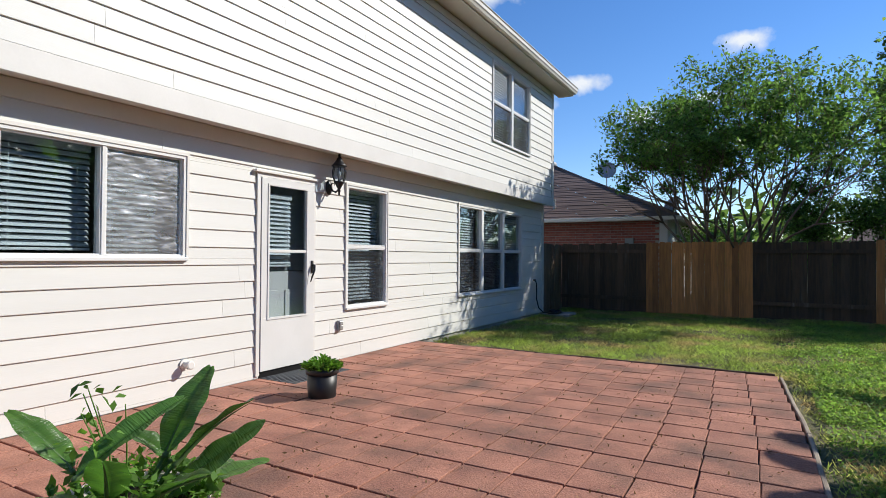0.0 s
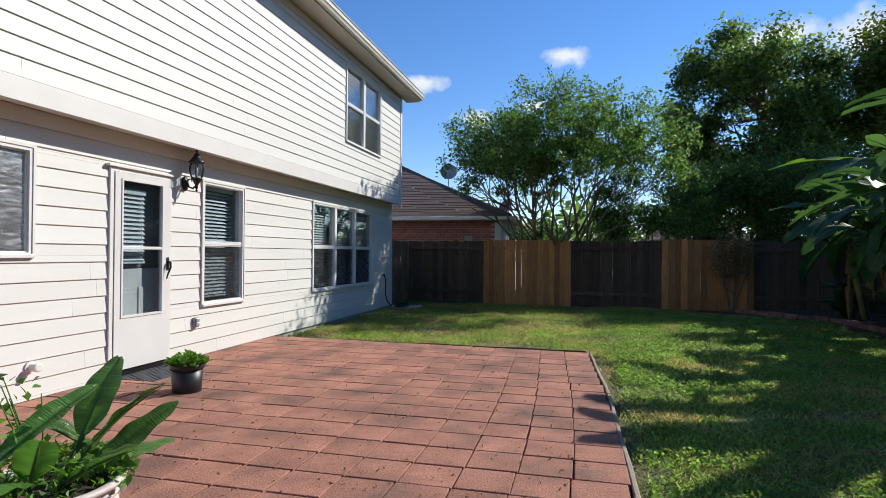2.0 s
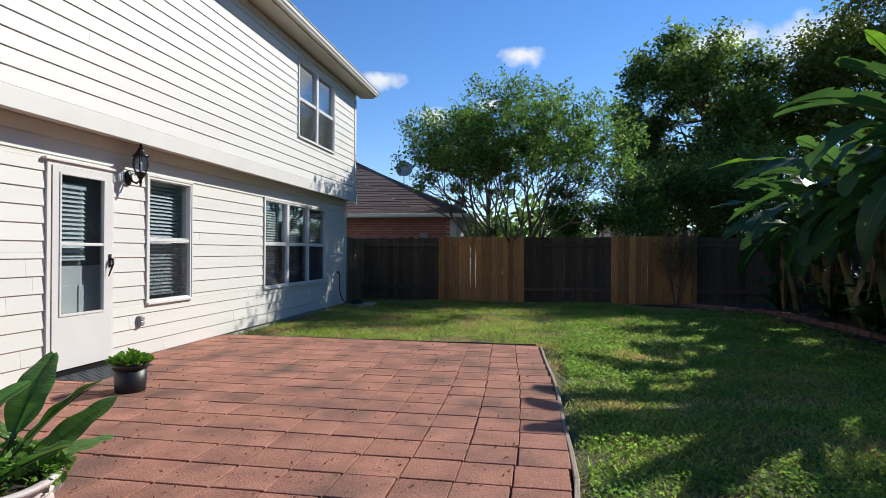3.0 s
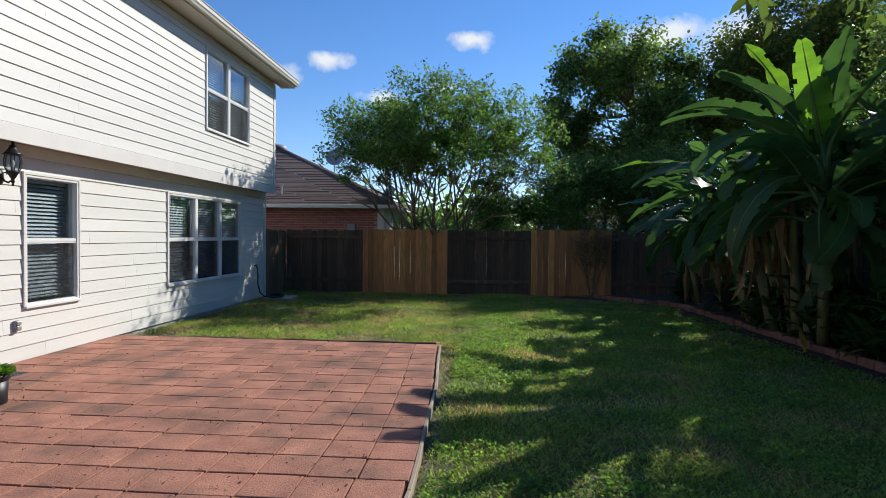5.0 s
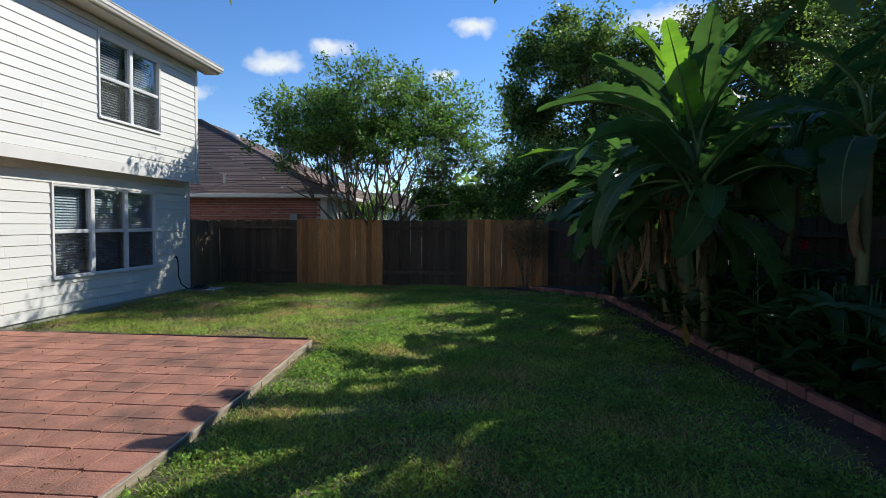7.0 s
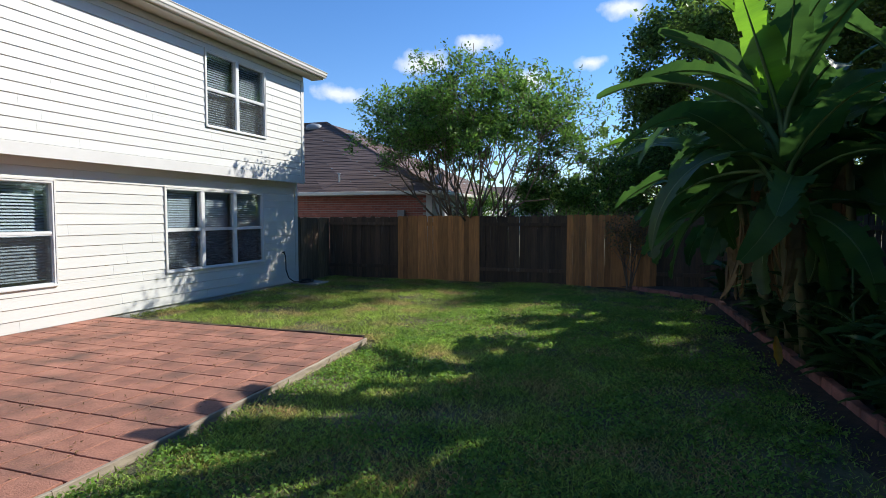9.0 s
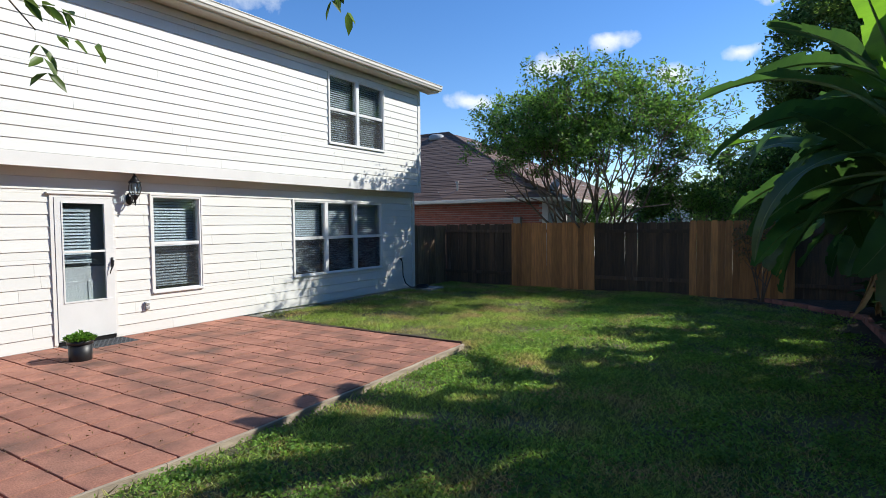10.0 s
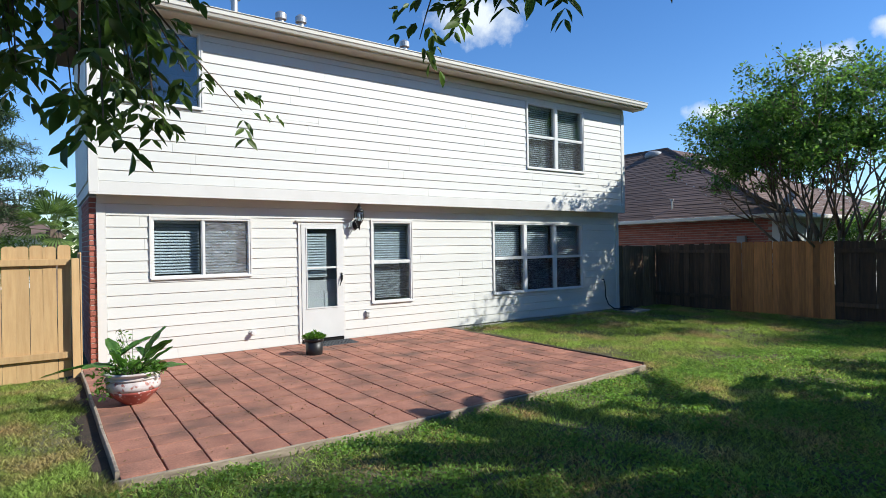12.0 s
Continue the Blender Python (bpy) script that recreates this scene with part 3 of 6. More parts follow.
def wall_lantern(y, z):
    """A cast coach lantern on a scrolled arm."""
    t = thing("wall_lantern", "black cast metal coach lantern with curved clear glass", "wall lamp", (LOW + 0.02, y, z))
    bm = lathe(bmesh.new(), [(0.055, 0.0), (0.06, 0.008), (0.045, 0.02), (0.025, 0.03)], 20)
    bmesh.ops.rotate(bm, verts=bm.verts, cent=(0, 0, 0), matrix=Matrix.Rotation(radians(90), 3, "Y"))
    bmesh.ops.scale(bm, verts=bm.verts, vec=(1, 1, 1.5))
    part("back_plate", bm, BLACK, t, smooth=True)
    bm = bmesh.new()
    tube(bm, [(0.02, 0, 0.03), (0.06, 0, -0.04), (0.11, 0, -0.06), (0.15, 0, -0.03), (0.16, 0, 0.03)], [0.012, 0.011, 0.011, 0.011, 0.012])
    tube(bm, [(0.03, 0, 0.02), (0.06, 0, 0.05), (0.09, 0, 0.045), (0.09, 0, 0.02)], [0.007, 0.007, 0.006, 0.005])
    part("arm", bm, BLACK, t, smooth=True)
    cx = 0.16
    bm = bmesh.new()
    lathe(bm, [(0.004, -0.10), (0.014, -0.085), (0.008, -0.07), (0.02, -0.05), (0.012, -0.03), (0.03, 0.0), (0.045, 0.03), (0.062, 0.05), (0.062, 0.06)], 20, (cx, 0, 0))
    part("base_cup", bm, BLACK, t, smooth=True)
    bm = lathe(bmesh.new(), [(0.055, 0.06), (0.078, 0.12), (0.082, 0.17), (0.066, 0.235), (0.06, 0.24)], 24, (cx, 0, 0))
    part("glass", bm, GLASS, t, "clear curved glass", smooth=True)
    part("candle_bulb", lathe(bmesh.new(), [(0.012, 0.06), (0.012, 0.12), (0.018, 0.14), (0.014, 0.17), (0.003, 0.19)], 14, (cx, 0, 0)), LAMP_GLASS, t, "pale candle bulb", smooth=True)
    for k in range(6):
        a = 2 * math.pi * k / 6
        bm = bmesh.new()
        tube(bm, [(cx + r * math.cos(a), r * math.sin(a), q) for r, q in ((0.058, 0.06), (0.081, 0.12), (0.085, 0.17), (0.069, 0.24))], 0.005, 6)
        part("cage_rib", bm, BLACK, t)
    bm = lathe(bmesh.new(), [(0.088, 0.238), (0.092, 0.246), (0.075, 0.262), (0.045, 0.30), (0.03, 0.325), (0.034, 0.335), (0.016, 0.345), (0.012, 0.36), (0.018, 0.375), (0.006, 0.39), (0.004, 0.42)], 24, (cx, 0, 0))
    part("roof_cap", bm, BLACK, t, smooth=True)


def outlet_box(y, z):
    t = thing("outlet_box", "grey weatherproof outlet box on the siding", "outlet", (LOW + 0.016, y, z))
    part("box", boxes((0, -0.035, -0.06, 0.035, 0.035, 0.06), bevel=0.006), GREYPAINT, t)
    part("cover", boxes((0.036, -0.03, -0.052, 0.05, 0.03, 0.0), bevel=0.006), METAL, t)
    part("cover", boxes((0.036, -0.03, 0.006, 0.05, 0.03, 0.052), bevel=0.006), METAL, t)


def pipe_stub(y, z):
    t = thing("drain_stub", "white capped pipe stub in the siding", "pipe", (LOW + 0.014, y, z))
    bm = lathe(bmesh.new(), [(0.05, 0.0), (0.05, 0.012), (0.03, 0.014), (0.03, 0.06), (0.038, 0.062), (0.038, 0.095), (0.028, 0.10)], 20)
    bmesh.ops.rotate(bm, verts=bm.verts, cent=(0, 0, 0), matrix=Matrix.Rotation(radians(90), 3, "Y"))
    part("cap", bm, TRIM, t)


storm_door()
wall_lantern(5.09, 2.13)
outlet_box(5.30, 0.487)
pipe_stub(3.2, 0.35)
for vx, vy, vh in ((-5.2, 3.2, 0.45), (-5.2, 4.02, 0.28), (-5.2, 4.40, 0.30), (-5.2, 6.65, 0.28)):
    roof_vent(vx, vy, 5.17 + (EAVE_X - vx) * 0.33, vh, 0.06)

# ---------------------------------------------------------------- ground, patio
PX0, PX1, PY0, PY1 = -4.478, 0.13, 0.84, 7.10
rng = random.Random(5)


def patio_edge(y):
    """The outer edge of the patio, which bows a little towards the lawn."""
    return np.interp(y, (0.8, 2.0, 3.0, 4.0, 5.0, 6.0, 7.15), (0.20, 0.28, 0.31, 0.29, 0.25, 0.18, 0.12))


def bed_edge(y):
    """The line of the planted bed along the far side of the lawn."""
    return np.where(y < 12.2, 5.06 + (12.2 - y) * 0.055, 5.06 - (y - 12.2) * 0.9)


def ground_sheet():
    """One sheet to the horizon, fine and uneven in the garden."""
    fine = [-13 + 0.25 * i for i in range(int(26 / 0.25) + 1)]
    xs = [-900, -300, -120, -60, -30] + fine + [30, 60, 120, 300, 900]
    ys = [-900, -300, -120, -60, -30] + [-8 + 0.25 * i for i in range(int(32 / 0.25) + 1)] + [40, 60, 120, 300, 900]
    X, Y = np.meshgrid(np.array(xs, float), np.array(ys, float))
    Z = 0.012 * np.sin(X * 1.7 + Y * 0.6) * np.sin(Y * 1.3 - X * 0.4) + 0.006 * np.sin(X * 5.1) * np.sin(Y * 4.3)
    Z = np.where((X > -13.5) & (X < 0.35) & (Y > 0.6) & (Y < 12.9), -0.03, Z)
    k = len(xs)
    idx = np.arange(len(ys) * k).reshape(len(ys), k)
    f = np.stack([idx[:-1, :-1].ravel(), idx[:-1, 1:].ravel(), idx[1:, 1:].ravel(), idx[1:, :-1].ravel()], 1)
    me = soup("ground", np.stack([X.ravel(), Y.ravel(), Z.ravel()], 1), f, GROUND)
    return tagged(new("ground", me), "grass-covered garden ground running to the horizon", "ground", kind="structure")


ground_sheet()
def patio_bed():
    bm = bmesh.new()
    rows = []
    for k in range(22):
        y = PY0 + (PY1 - PY0) * k / 21
        rows.append([bm.verts.new(q) for q in ((PX0, y, -0.06), (float(patio_edge(y)), y, -0.06), (float(patio_edge(y)), y, 0.022), (PX0, y, 0.04))])
    for a, b in zip(rows, rows[1:]):
        for k in range(4):
            bm.faces.new((a[k], a[(k + 1) % 4], b[(k + 1) % 4], b[k]))
    bm.faces.new(rows[0][::-1])
    bm.faces.new(rows[-1])
    bmesh.ops.recalc_face_normals(bm, faces=bm.faces)
    return bm


patio = tagged(part("patio_bed", patio_bed(), JOINT, None), "sandy bed under the red paver patio", "pavement", kind="structure")


def soil_strip():
    """Bare earth along the end of the patio."""
    bm = bmesh.new()
    rows = []
    for k in range(24):
        x = -4.45 + 4.75 * k / 23
        rows.append([bm.verts.new(q) for q in ((x, 0.815, -0.03), (x, 0.815, 0.016), (x, 0.68 + 0.03 * math.sin(k * 1.9), 0.012), (x, 0.62 + 0.03 * math.sin(k * 1.9), -0.03))])
    for a, b in zip(rows, rows[1:]):
        for k in range(3):
            bm.faces.new((a[k], b[k], b[k + 1], a[k + 1]))
    return tagged(part("soil_strip", bm, SOIL, None), "bare dark earth along the patio end", "ground", kind="structure")


soil_strip()


def timber(x0, y0, x1, y1, width, z0, z1, label, wobble, mat=None):
    d = Vector((x1 - x0, y1 - y0, 0))
    n = max(2, int(d.length / 0.4))
    u = d.normalized().cross(Vector((0, 0, 1)))
    bm = bmesh.new()
    rings = []
    for i in range(n + 1):
        c = Vector((x0, y0, 0)) + d * i / n + u * wobble * math.sin(i * 1.7)
        h = z1 + wobble * math.sin(i * 2.3)
        rings.append([bm.verts.new(c + u * a + Vector((0, 0, q))) for a, q in ((-width / 2, z0), (width / 2, z0), (width / 2, h - 0.006), (width / 2 - 0.006, h), (-width / 2 + 0.006, h), (-width / 2, h - 0.006))])
    for a, b in zip(rings, rings[1:]):
        for k in range(6):
            bm.faces.new((a[k], a[(k + 1) % 6], b[(k + 1) % 6], b[k]))
    bm.faces.new(rings[0][::-1])
    bm.faces.new(rings[-1])
    bmesh.ops.recalc_face_normals(bm, faces=bm.faces)
    return tagged(part("timber_edging", bm, mat or EDGING, None), label, "edging", "patio edging boards", "structure")


for ya, yb in ((0.80, 2.6), (2.6, 4.9), (4.9, 7.12)):
    timber(float(patio_edge(ya)) + 0.03, ya, float(patio_edge(yb)) + 0.03, yb - 0.006, 0.032, -0.05, 0.048, "weathered grey timber board along the patio", 0.004)
timber(-4.47, 0.83, 0.14, 0.83, 0.03, -0.05, 0.085, "weathered grey timber board along the patio end", 0.003)
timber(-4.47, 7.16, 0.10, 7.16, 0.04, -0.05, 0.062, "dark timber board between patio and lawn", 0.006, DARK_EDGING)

# ---------------------------------------------------------------- fences


def fence_board(width, height, thick, ears, seed):
    """A fence board with clipped ears, a little bowed."""
    r = random.Random(seed)
    e = 0.025 if ears else 0.002
    bow = r.uniform(-0.006, 0.006)
    prof = [(-width / 2, 0), (width / 2, 0), (width / 2, height - e), (width / 2 - e, height), (-width / 2 + e, height), (-width / 2, height - e)]
    bm = bmesh.new()
    a = [bm.verts.new((p, -thick / 2 + bow * q, q)) for p, q in prof]
    b = [bm.verts.new((p, thick / 2 + bow * q, q)) for p, q in prof]
    k = len(prof)
    for i in range(k):
        bm.faces.new((a[i], a[(i + 1) % k], b[(i + 1) % k], b[i]))
    bm.faces.new(a[::-1])
    bm.faces.new(b)
    bmesh.ops.recalc_face_normals(bm, faces=bm.faces)
    return bm


def fence_panel(x0, y0, x1, y1, top, mat, label, rails_front, seed, board_w=0.14, ears=True, ragged=0.01, base=0.02, rail_mat=None, rail_z=(0.3, 1.45)):
    """One run of board fence: its boards, rails and posts. rails_front: the rails face the garden (the left-hand side of its run)."""
    r = random.Random(seed)
    d = Vector((x1 - x0, y1 - y0, 0))
    ang = math.atan2(d.y, d.x)
    t = thing("board_fence", label, "fence", (x0, y0, 0), "garden fence runs")
    t.rotation_euler = (0, 0, ang)
    n = max(1, round(d.length / (board_w + 0.004)))
    w = d.length / n
    kinds = [mesh_of("board", fence_board(w - (0.003 if ragged < 0.015 else -0.004), top, 0.016, ears, seed * 10 + k), mat) for k in range(4)]
    for i in range(n):
        b = part("board", kinds[r.randrange(4)], None, t)
        b.location = ((i + 0.5) * w, (0.007 if i % 2 else -0.007) if ragged >= 0.015 else r.uniform(-0.003, 0.003), base + r.uniform(-ragged, ragged) - 0.02)
        b.rotation_euler = (0, r.uniform(-0.006, 0.006), r.uniform(-0.02, 0.02))
    s = -1 if rails_front else 1
    for z in rail_z:
        part("rail", boxes((0.0, s * 0.016, z, d.length, s * 0.055, z + 0.085), bevel=0.003), rail_mat or mat, t)
    return t


def fence_post(x, y, top, mat, label):
    tagged(part("fence_post", boxes((x - 0.045, y - 0.045, -0.1, x + 0.045, y + 0.045, top), bevel=0.005), mat, None), label, "fence post", "fence posts")


FY = 14.4
fence_panel(-4.60, FY, -2.49, FY, 1.68, GREYWOOD, "old weathered dark grey board fence, rails facing the garden", True, 1, ragged=0.022)
fence_panel(-2.49, FY - 0.05, -0.22, FY - 0.05, 1.71, CEDAR, "newer orange cedar board fence panel", False, 2)
fence_panel(-0.22, FY, 1.98, FY, 1.70, GREYWOOD, "old weathered dark grey board fence, rails facing the garden", True, 3, ragged=0.022)
fence_panel(1.98, FY - 0.05, 4.05, FY - 0.05, 1.73, CEDAR, "newer orange cedar board fence panel", False, 4)
fence_panel(4.05, FY, 7.5, FY, 1.70, GREYWOOD, "old weathered dark grey board fence, rails facing the garden", True, 5, ragged=0.022)
fence_panel(-4.62, 12.64, -4.62, 14.40, 1.66, BROWNWOOD, "old brown board fence return beside the house", False, 6, ragged=0.018)
fence_panel(7.5, 14.4, 7.5, -6.0, 1.75, GREYWOOD, "old dark board fence behind the planted bed", True, 7, ragged=0.02)
fence_panel(-4.32, -6.0, -4.32, 0.72, 1.78, PINE, "new pale pine board fence with rails facing the lawn", True, 8, board_w=0.145, base=0.03, rail_z=(0.28, 1.53))
fence_panel(7.5, -6.0, -4.3, -6.0, 1.75, GREYWOOD, "old dark board fence behind the lawn", False, 9, ragged=0.02)
fence_post(-4.25, 0.775, 1.62, PINE, "pale green-tinted treated fence post beside the brick corner")
fence_panel(-4.75, 0.84, -4.36, 0.84, 1.70, PINE, "short pine board closing piece at the brick corner", False, 10, rail_z=())

# ---------------------------------------------------------------- neighbouring house
NB = dict(x=-2.35, y=16.65, eave=2.4)


def roof_courses(name, parent, a, b, c, d, mat, step=0.14):
    """A sloping roof face (a, b along the eave; c, d along the ridge) as overlapping courses of shingle."""
    a, b, c, d = (Vector(q) for q in (a, b, c, d))
    n = max(2, int(((c + d) / 2 - (a + b) / 2).length / step))
    nrm = (b - a).cross(d - a).normalized()
    for i in range(n):
        f0, f1 = i / n, min(1.0, (i + 1.15) / n)
        p, q = a.lerp(d, f0), b.lerp(c, f0)
        r, s = b.lerp(c, f1), a.lerp(d, f1)
        lo, hi = nrm * 0.010, nrm * 0.003
        bm = bmesh.new()
        m = max(1, int((q - p).length / 1.2))
        for j in range(m):
            # tabs of a course, each a hair higher or lower
            e = nrm * (0.003 * ((i * 7 + j * 5) % 3))
            g0, g1 = j / m, (j + 1) / m
            v = [bm.verts.new(w) for w in (p.lerp(q, g0), p.lerp(q, g1), p.lerp(q, g0) + lo + e, p.lerp(q, g1) + lo + e, s.lerp(r, g1) + hi + e, s.lerp(r, g0) + hi + e)]
            bm.faces.new((v[0], v[1], v[3], v[2]))
            bm.faces.new((v[2], v[3], v[4], v[5]))
        part(name, bm, mat, parent)


def dish(x, y, z, size, face, label):
    t = thing("satellite_dish", label, "satellite dish", (x, y, z), "satellite dishes")
    bm = lathe(bmesh.new(), [(0.004, 0.0), (size * 0.25, 0.015), (size * 0.4, 0.04), (size * 0.5, 0.08), (size * 0.5, 0.088), (size * 0.4, 0.05), (size * 0.2, 0.024)], 28)
    bmesh.ops.transform(bm, verts=bm.verts, matrix=Vector(face).to_track_quat("Z", "Y").to_matrix().to_4x4())
    part("reflector", bm, GREYPAINT, t, smooth=True)
    f = Vector(face).normalized()
    bm = bmesh.new()
    tube(bm, [(0, 0, -size * 0.5), f * size * 0.5 + Vector((0, 0, -0.12)), f * size * 0.62], 0.012, 6)
    part("feed_arm", bm, METAL, t)
    bm = bmesh.new()
    tube(bm, [-f * 0.02, -f * 0.1 + Vector((0, 0, -0.1)), -f * 0.1 + Vector((0, 0, -0.75))], 0.02, 6)
    part("mast", bm, METAL, t)


def neighbour():
    x, y, z = NB["x"], NB["y"], NB["eave"]
    far, back = -16.0, 27.0
    t = thing("neighbour_house", "single-storey red brick house with a brown shingle hip roof", "house", (0, 0, 0))
    part("brick_wall_core", boxes((far, y + 0.01, 0, x - 0.01, y + 0.2, z)), MORTAR, t)
    me = mesh_of("brick", boxes((-0.098, 0, 0.005, 0.098, 0.012, 0.067), bevel=0.0), BRICK)
    # the bricks that show above the fence
    for row in range(12):
        for col in range(22):
            b = part("brick", me, None, t)
            b.location = (x - 0.30 - col * 0.206 - (0.103 if row % 2 else 0), y - 0.001, 1.52 + row * 0.075)
    bm = bmesh.new()
    for row in range(32):
        for col in range(22 if row >= 20 else 0, 60):
            bx = x - 0.30 - col * 0.206 - (0.103 if row % 2 else 0)
            box(bm, bx - 0.098, y - 0.001, 0.02 + row * 0.075, bx + 0.098, y + 0.011, 0.082 + row * 0.075)
    tagged(part("brick_course", bm, BRICK, t), kind="stuff")
    part("corner_trim", boxes((x - 0.19, y - 0.02, 0.0, x + 0.01, y + 0.0, z), bevel=0.004), TRIM, t)
    part("side_wall", boxes((x - 0.2, y + 0.202, 0, x, back, z)), SIDING, t, "white siding side wall")
    for k in range(16):
        part("siding_board", boxes((x + 0.0005, y + 0.05, 0.02 + k * 0.15, x + 0.014, back, 0.166 + k * 0.15)), SIDING, t)
    w = part("window", boxes((x + 0.016, 18.1, 1.1, x + 0.05, 19.0, 2.1), bevel=0.004), VINYL, t)
    part("pane", boxes((x + 0.052, 18.17, 1.17, x + 0.056, 18.93, 2.03)), material("dark_pane", (0.03, 0.035, 0.04), 0.08, 0.1, 3, 20, 0.02), w)
    ex, ey = -2.0, 16.2
    peak, peak2 = (-8.5, 21.0, 5.5), (-8.5, 23.0, 5.5)
    ridge = (-17.0, 21.0, 5.5)
    roof_courses("shingle_course", t, (far, ey, z + 0.06), (ex, ey, z + 0.06), peak, ridge, SHINGLE)
    roof_courses("shingle_course", t, (ex, ey, z + 0.06), (ex, 28.0, z + 0.06), peak2, peak, SHINGLE)
    bm = bmesh.new()
    tube(bm, [(ex, ey, z + 0.09), (-5.25, 18.6, 3.96), (-8.5, 21.0, 5.53), (-17, 21.0, 5.53)], [0.05, 0.05, 0.05, 0.05], 6)
    part("ridge_cap", bm, SHINGLE, t)
    part("soffit", boxes((far, ey + 0.02, z - 0.02, x + 0.0, y - 0.025, z + 0.005), (x + 0.002, ey + 0.02, z - 0.02, ex - 0.02, 28.0, z + 0.005)), SOFFIT, t, "cream soffit")
    part("fascia", boxes((far, ey, z - 0.05, ex, ey + 0.018, z + 0.06), (ex - 0.018, ey + 0.02, z - 0.05, ex, 28.0, z + 0.06)), GUTTER, t)
    g = bmesh.new()
    box(g, far, ey - 0.11, z - 0.045, ex + 0.1, ey - 0.003, z + 0.065, bevel=0.02)
    part("gutter", g, GUTTER, t, "cream metal gutter")
    g = bmesh.new()
    box(g, ex + 0.003, ey + 0.01, z - 0.045, ex + 0.11, 28.0, z + 0.065, bevel=0.02)
    part("gutter", g, GUTTER, t, "cream metal gutter")
    for vx, vy, vz in ((-8.95, 20.75, 5.36), (-7.1, 20.45, 4.84)):
        bm = lathe(bmesh.new(), [(0.34, -0.16), (0.34, 0.0), (0.30, 0.05), (0.20, 0.10), (0.06, 0.12)], 18, (vx, vy, vz))
        part("roof_vent", bm, GREYPAINT, t, "low grey roof vent", smooth=True)
    bm = lathe(bmesh.new(), [(0.03, -0.2), (0.03, 0.28), (0.05, 0.29), (0.05, 0.33)], 10, (-5.6, 16.75, 2.78))
    part("vent_pipe", bm, METAL, t)
    bm = lathe(bmesh.new(), [(0.05, 0), (0.05, 0.45), (0.08, 0.46), (0.08, 0.55)], 12, (-10.5, 20.4, 5.1))
    part("vent_pipe", bm, METAL, t)


neighbour()
t_box = thing("utility_box", "small grey utility box on the brick wall", "utility box", (-3.34, NB["y"] - 0.08, 1.83))
part("case", boxes((-0.12, -0.04, -0.25, 0.12, 0.07, 0.06), bevel=0.01), GREYPAINT, t_box)
part("conduit", lathe(bmesh.new(), [(0.02, -1.83), (0.02, -0.25)], 10, (0, 0.04, 0)), GREYPAINT, t_box)
dish(-4.73, 19.73, 4.32, 0.62, (0.25, -0.9, 0.35), "grey satellite dish on the brown shingle roof")
dish(-2.22, 17.0, 2.80, 0.55, (-0.5, -0.6, 0.5), "pale satellite dish at the eave of the brick house")

# ---------------------------------------------------------------- plants
BARK = material("smooth_grey_brown_bark", (0.17, 0.12, 0.085), 0.85, 0.25, 5, 40, 0.6, tint=(0.10, 0.07, 0.05), stretch=(4, 4, 0.8), dist=0.006)
PALE_BARK = material("pale_smooth_myrtle_bark", (0.24, 0.17, 0.12), 0.8, 0.2, 4, 30, 0.4, tint=(0.14, 0.095, 0.07), stretch=(4, 4, 0.8), dist=0.004)
MYRTLE = material("myrtle_leaf", (0.125, 0.22, 0.05), 0.5, 0.1, 1.2, 8, 0.0, tint=(0.075, 0.14, 0.038), island=0.6, trans=0.5, spec=0.35)
OAK = material("dark_tree_leaf", (0.125, 0.19, 0.048), 0.5, 0.1, 0.7, 8, 0.0, tint=(0.085, 0.135, 0.038), island=0.6, trans=0.5, spec=0.35)
YELLOWISH = material("yellow_green_tree_leaf", (0.12, 0.15, 0.032), 0.5, 0.1, 0.9, 8, 0.0, tint=(0.075, 0.105, 0.024), island=0.4, trans=0.4, spec=0.3)
ASH = material("overhanging_ash_leaf", (0.09, 0.14, 0.035), 0.45, 0.1, 2, 12, 0.0, tint=(0.05, 0.09, 0.02), island=0.4, trans=0.4, spec=0.4)
BANANA = material("banana_leaf", (0.052, 0.108, 0.028), 0.5, 0.12, 1.5, 14, 0.25, tint=(0.036, 0.08, 0.024), stretch=(6, 0.7, 0.7), per_object=0.25, trans=0.45, spec=0.4, dist=0.004)
# banana leaf in a brighter copy: the sunlit look is in its colour
SUNLIT_BANANA = material("sunlit_banana_leaf", (0.12, 0.235, 0.034), 0.4, 0.12, 1.5, 14, 0.25, tint=(0.07, 0.15, 0.026), stretch=(6, 0.7, 0.7), per_object=0.2, trans=0.5, spec=0.4, dist=0.004)
BANANA_STEM = material("banana_stem_sheath", (0.20, 0.20, 0.075), 0.6, 0.2, 3, 30, 0.3, tint=(0.13, 0.10, 0.05), stretch=(4, 4, 0.5), per_object=0.2)
DRYLEAF = material("dry_brown_leaf", (0.26, 0.17, 0.08), 0.85, 0.2, 6, 40, 0.4, tint=(0.16, 0.10, 0.05), per_object=0.2, trans=0.2)
YELLOWLEAF = material("yellowed_leaf", (0.55, 0.36, 0.06), 0.6, 0.15, 6, 40, 0.2, tint=(0.40, 0.22, 0.05), trans=0.25)
CANNA = material("canna_leaf", (0.045, 0.095, 0.025), 0.45, 0.12, 3, 20, 0.15, tint=(0.035, 0.075, 0.02), per_object=0.3, trans=0.35, spec=0.4)
REDFLOWER = material("red_canna_petal", (0.62, 0.02, 0.025), 0.55, 0.1, 6, 30, 0.1, trans=0.3)
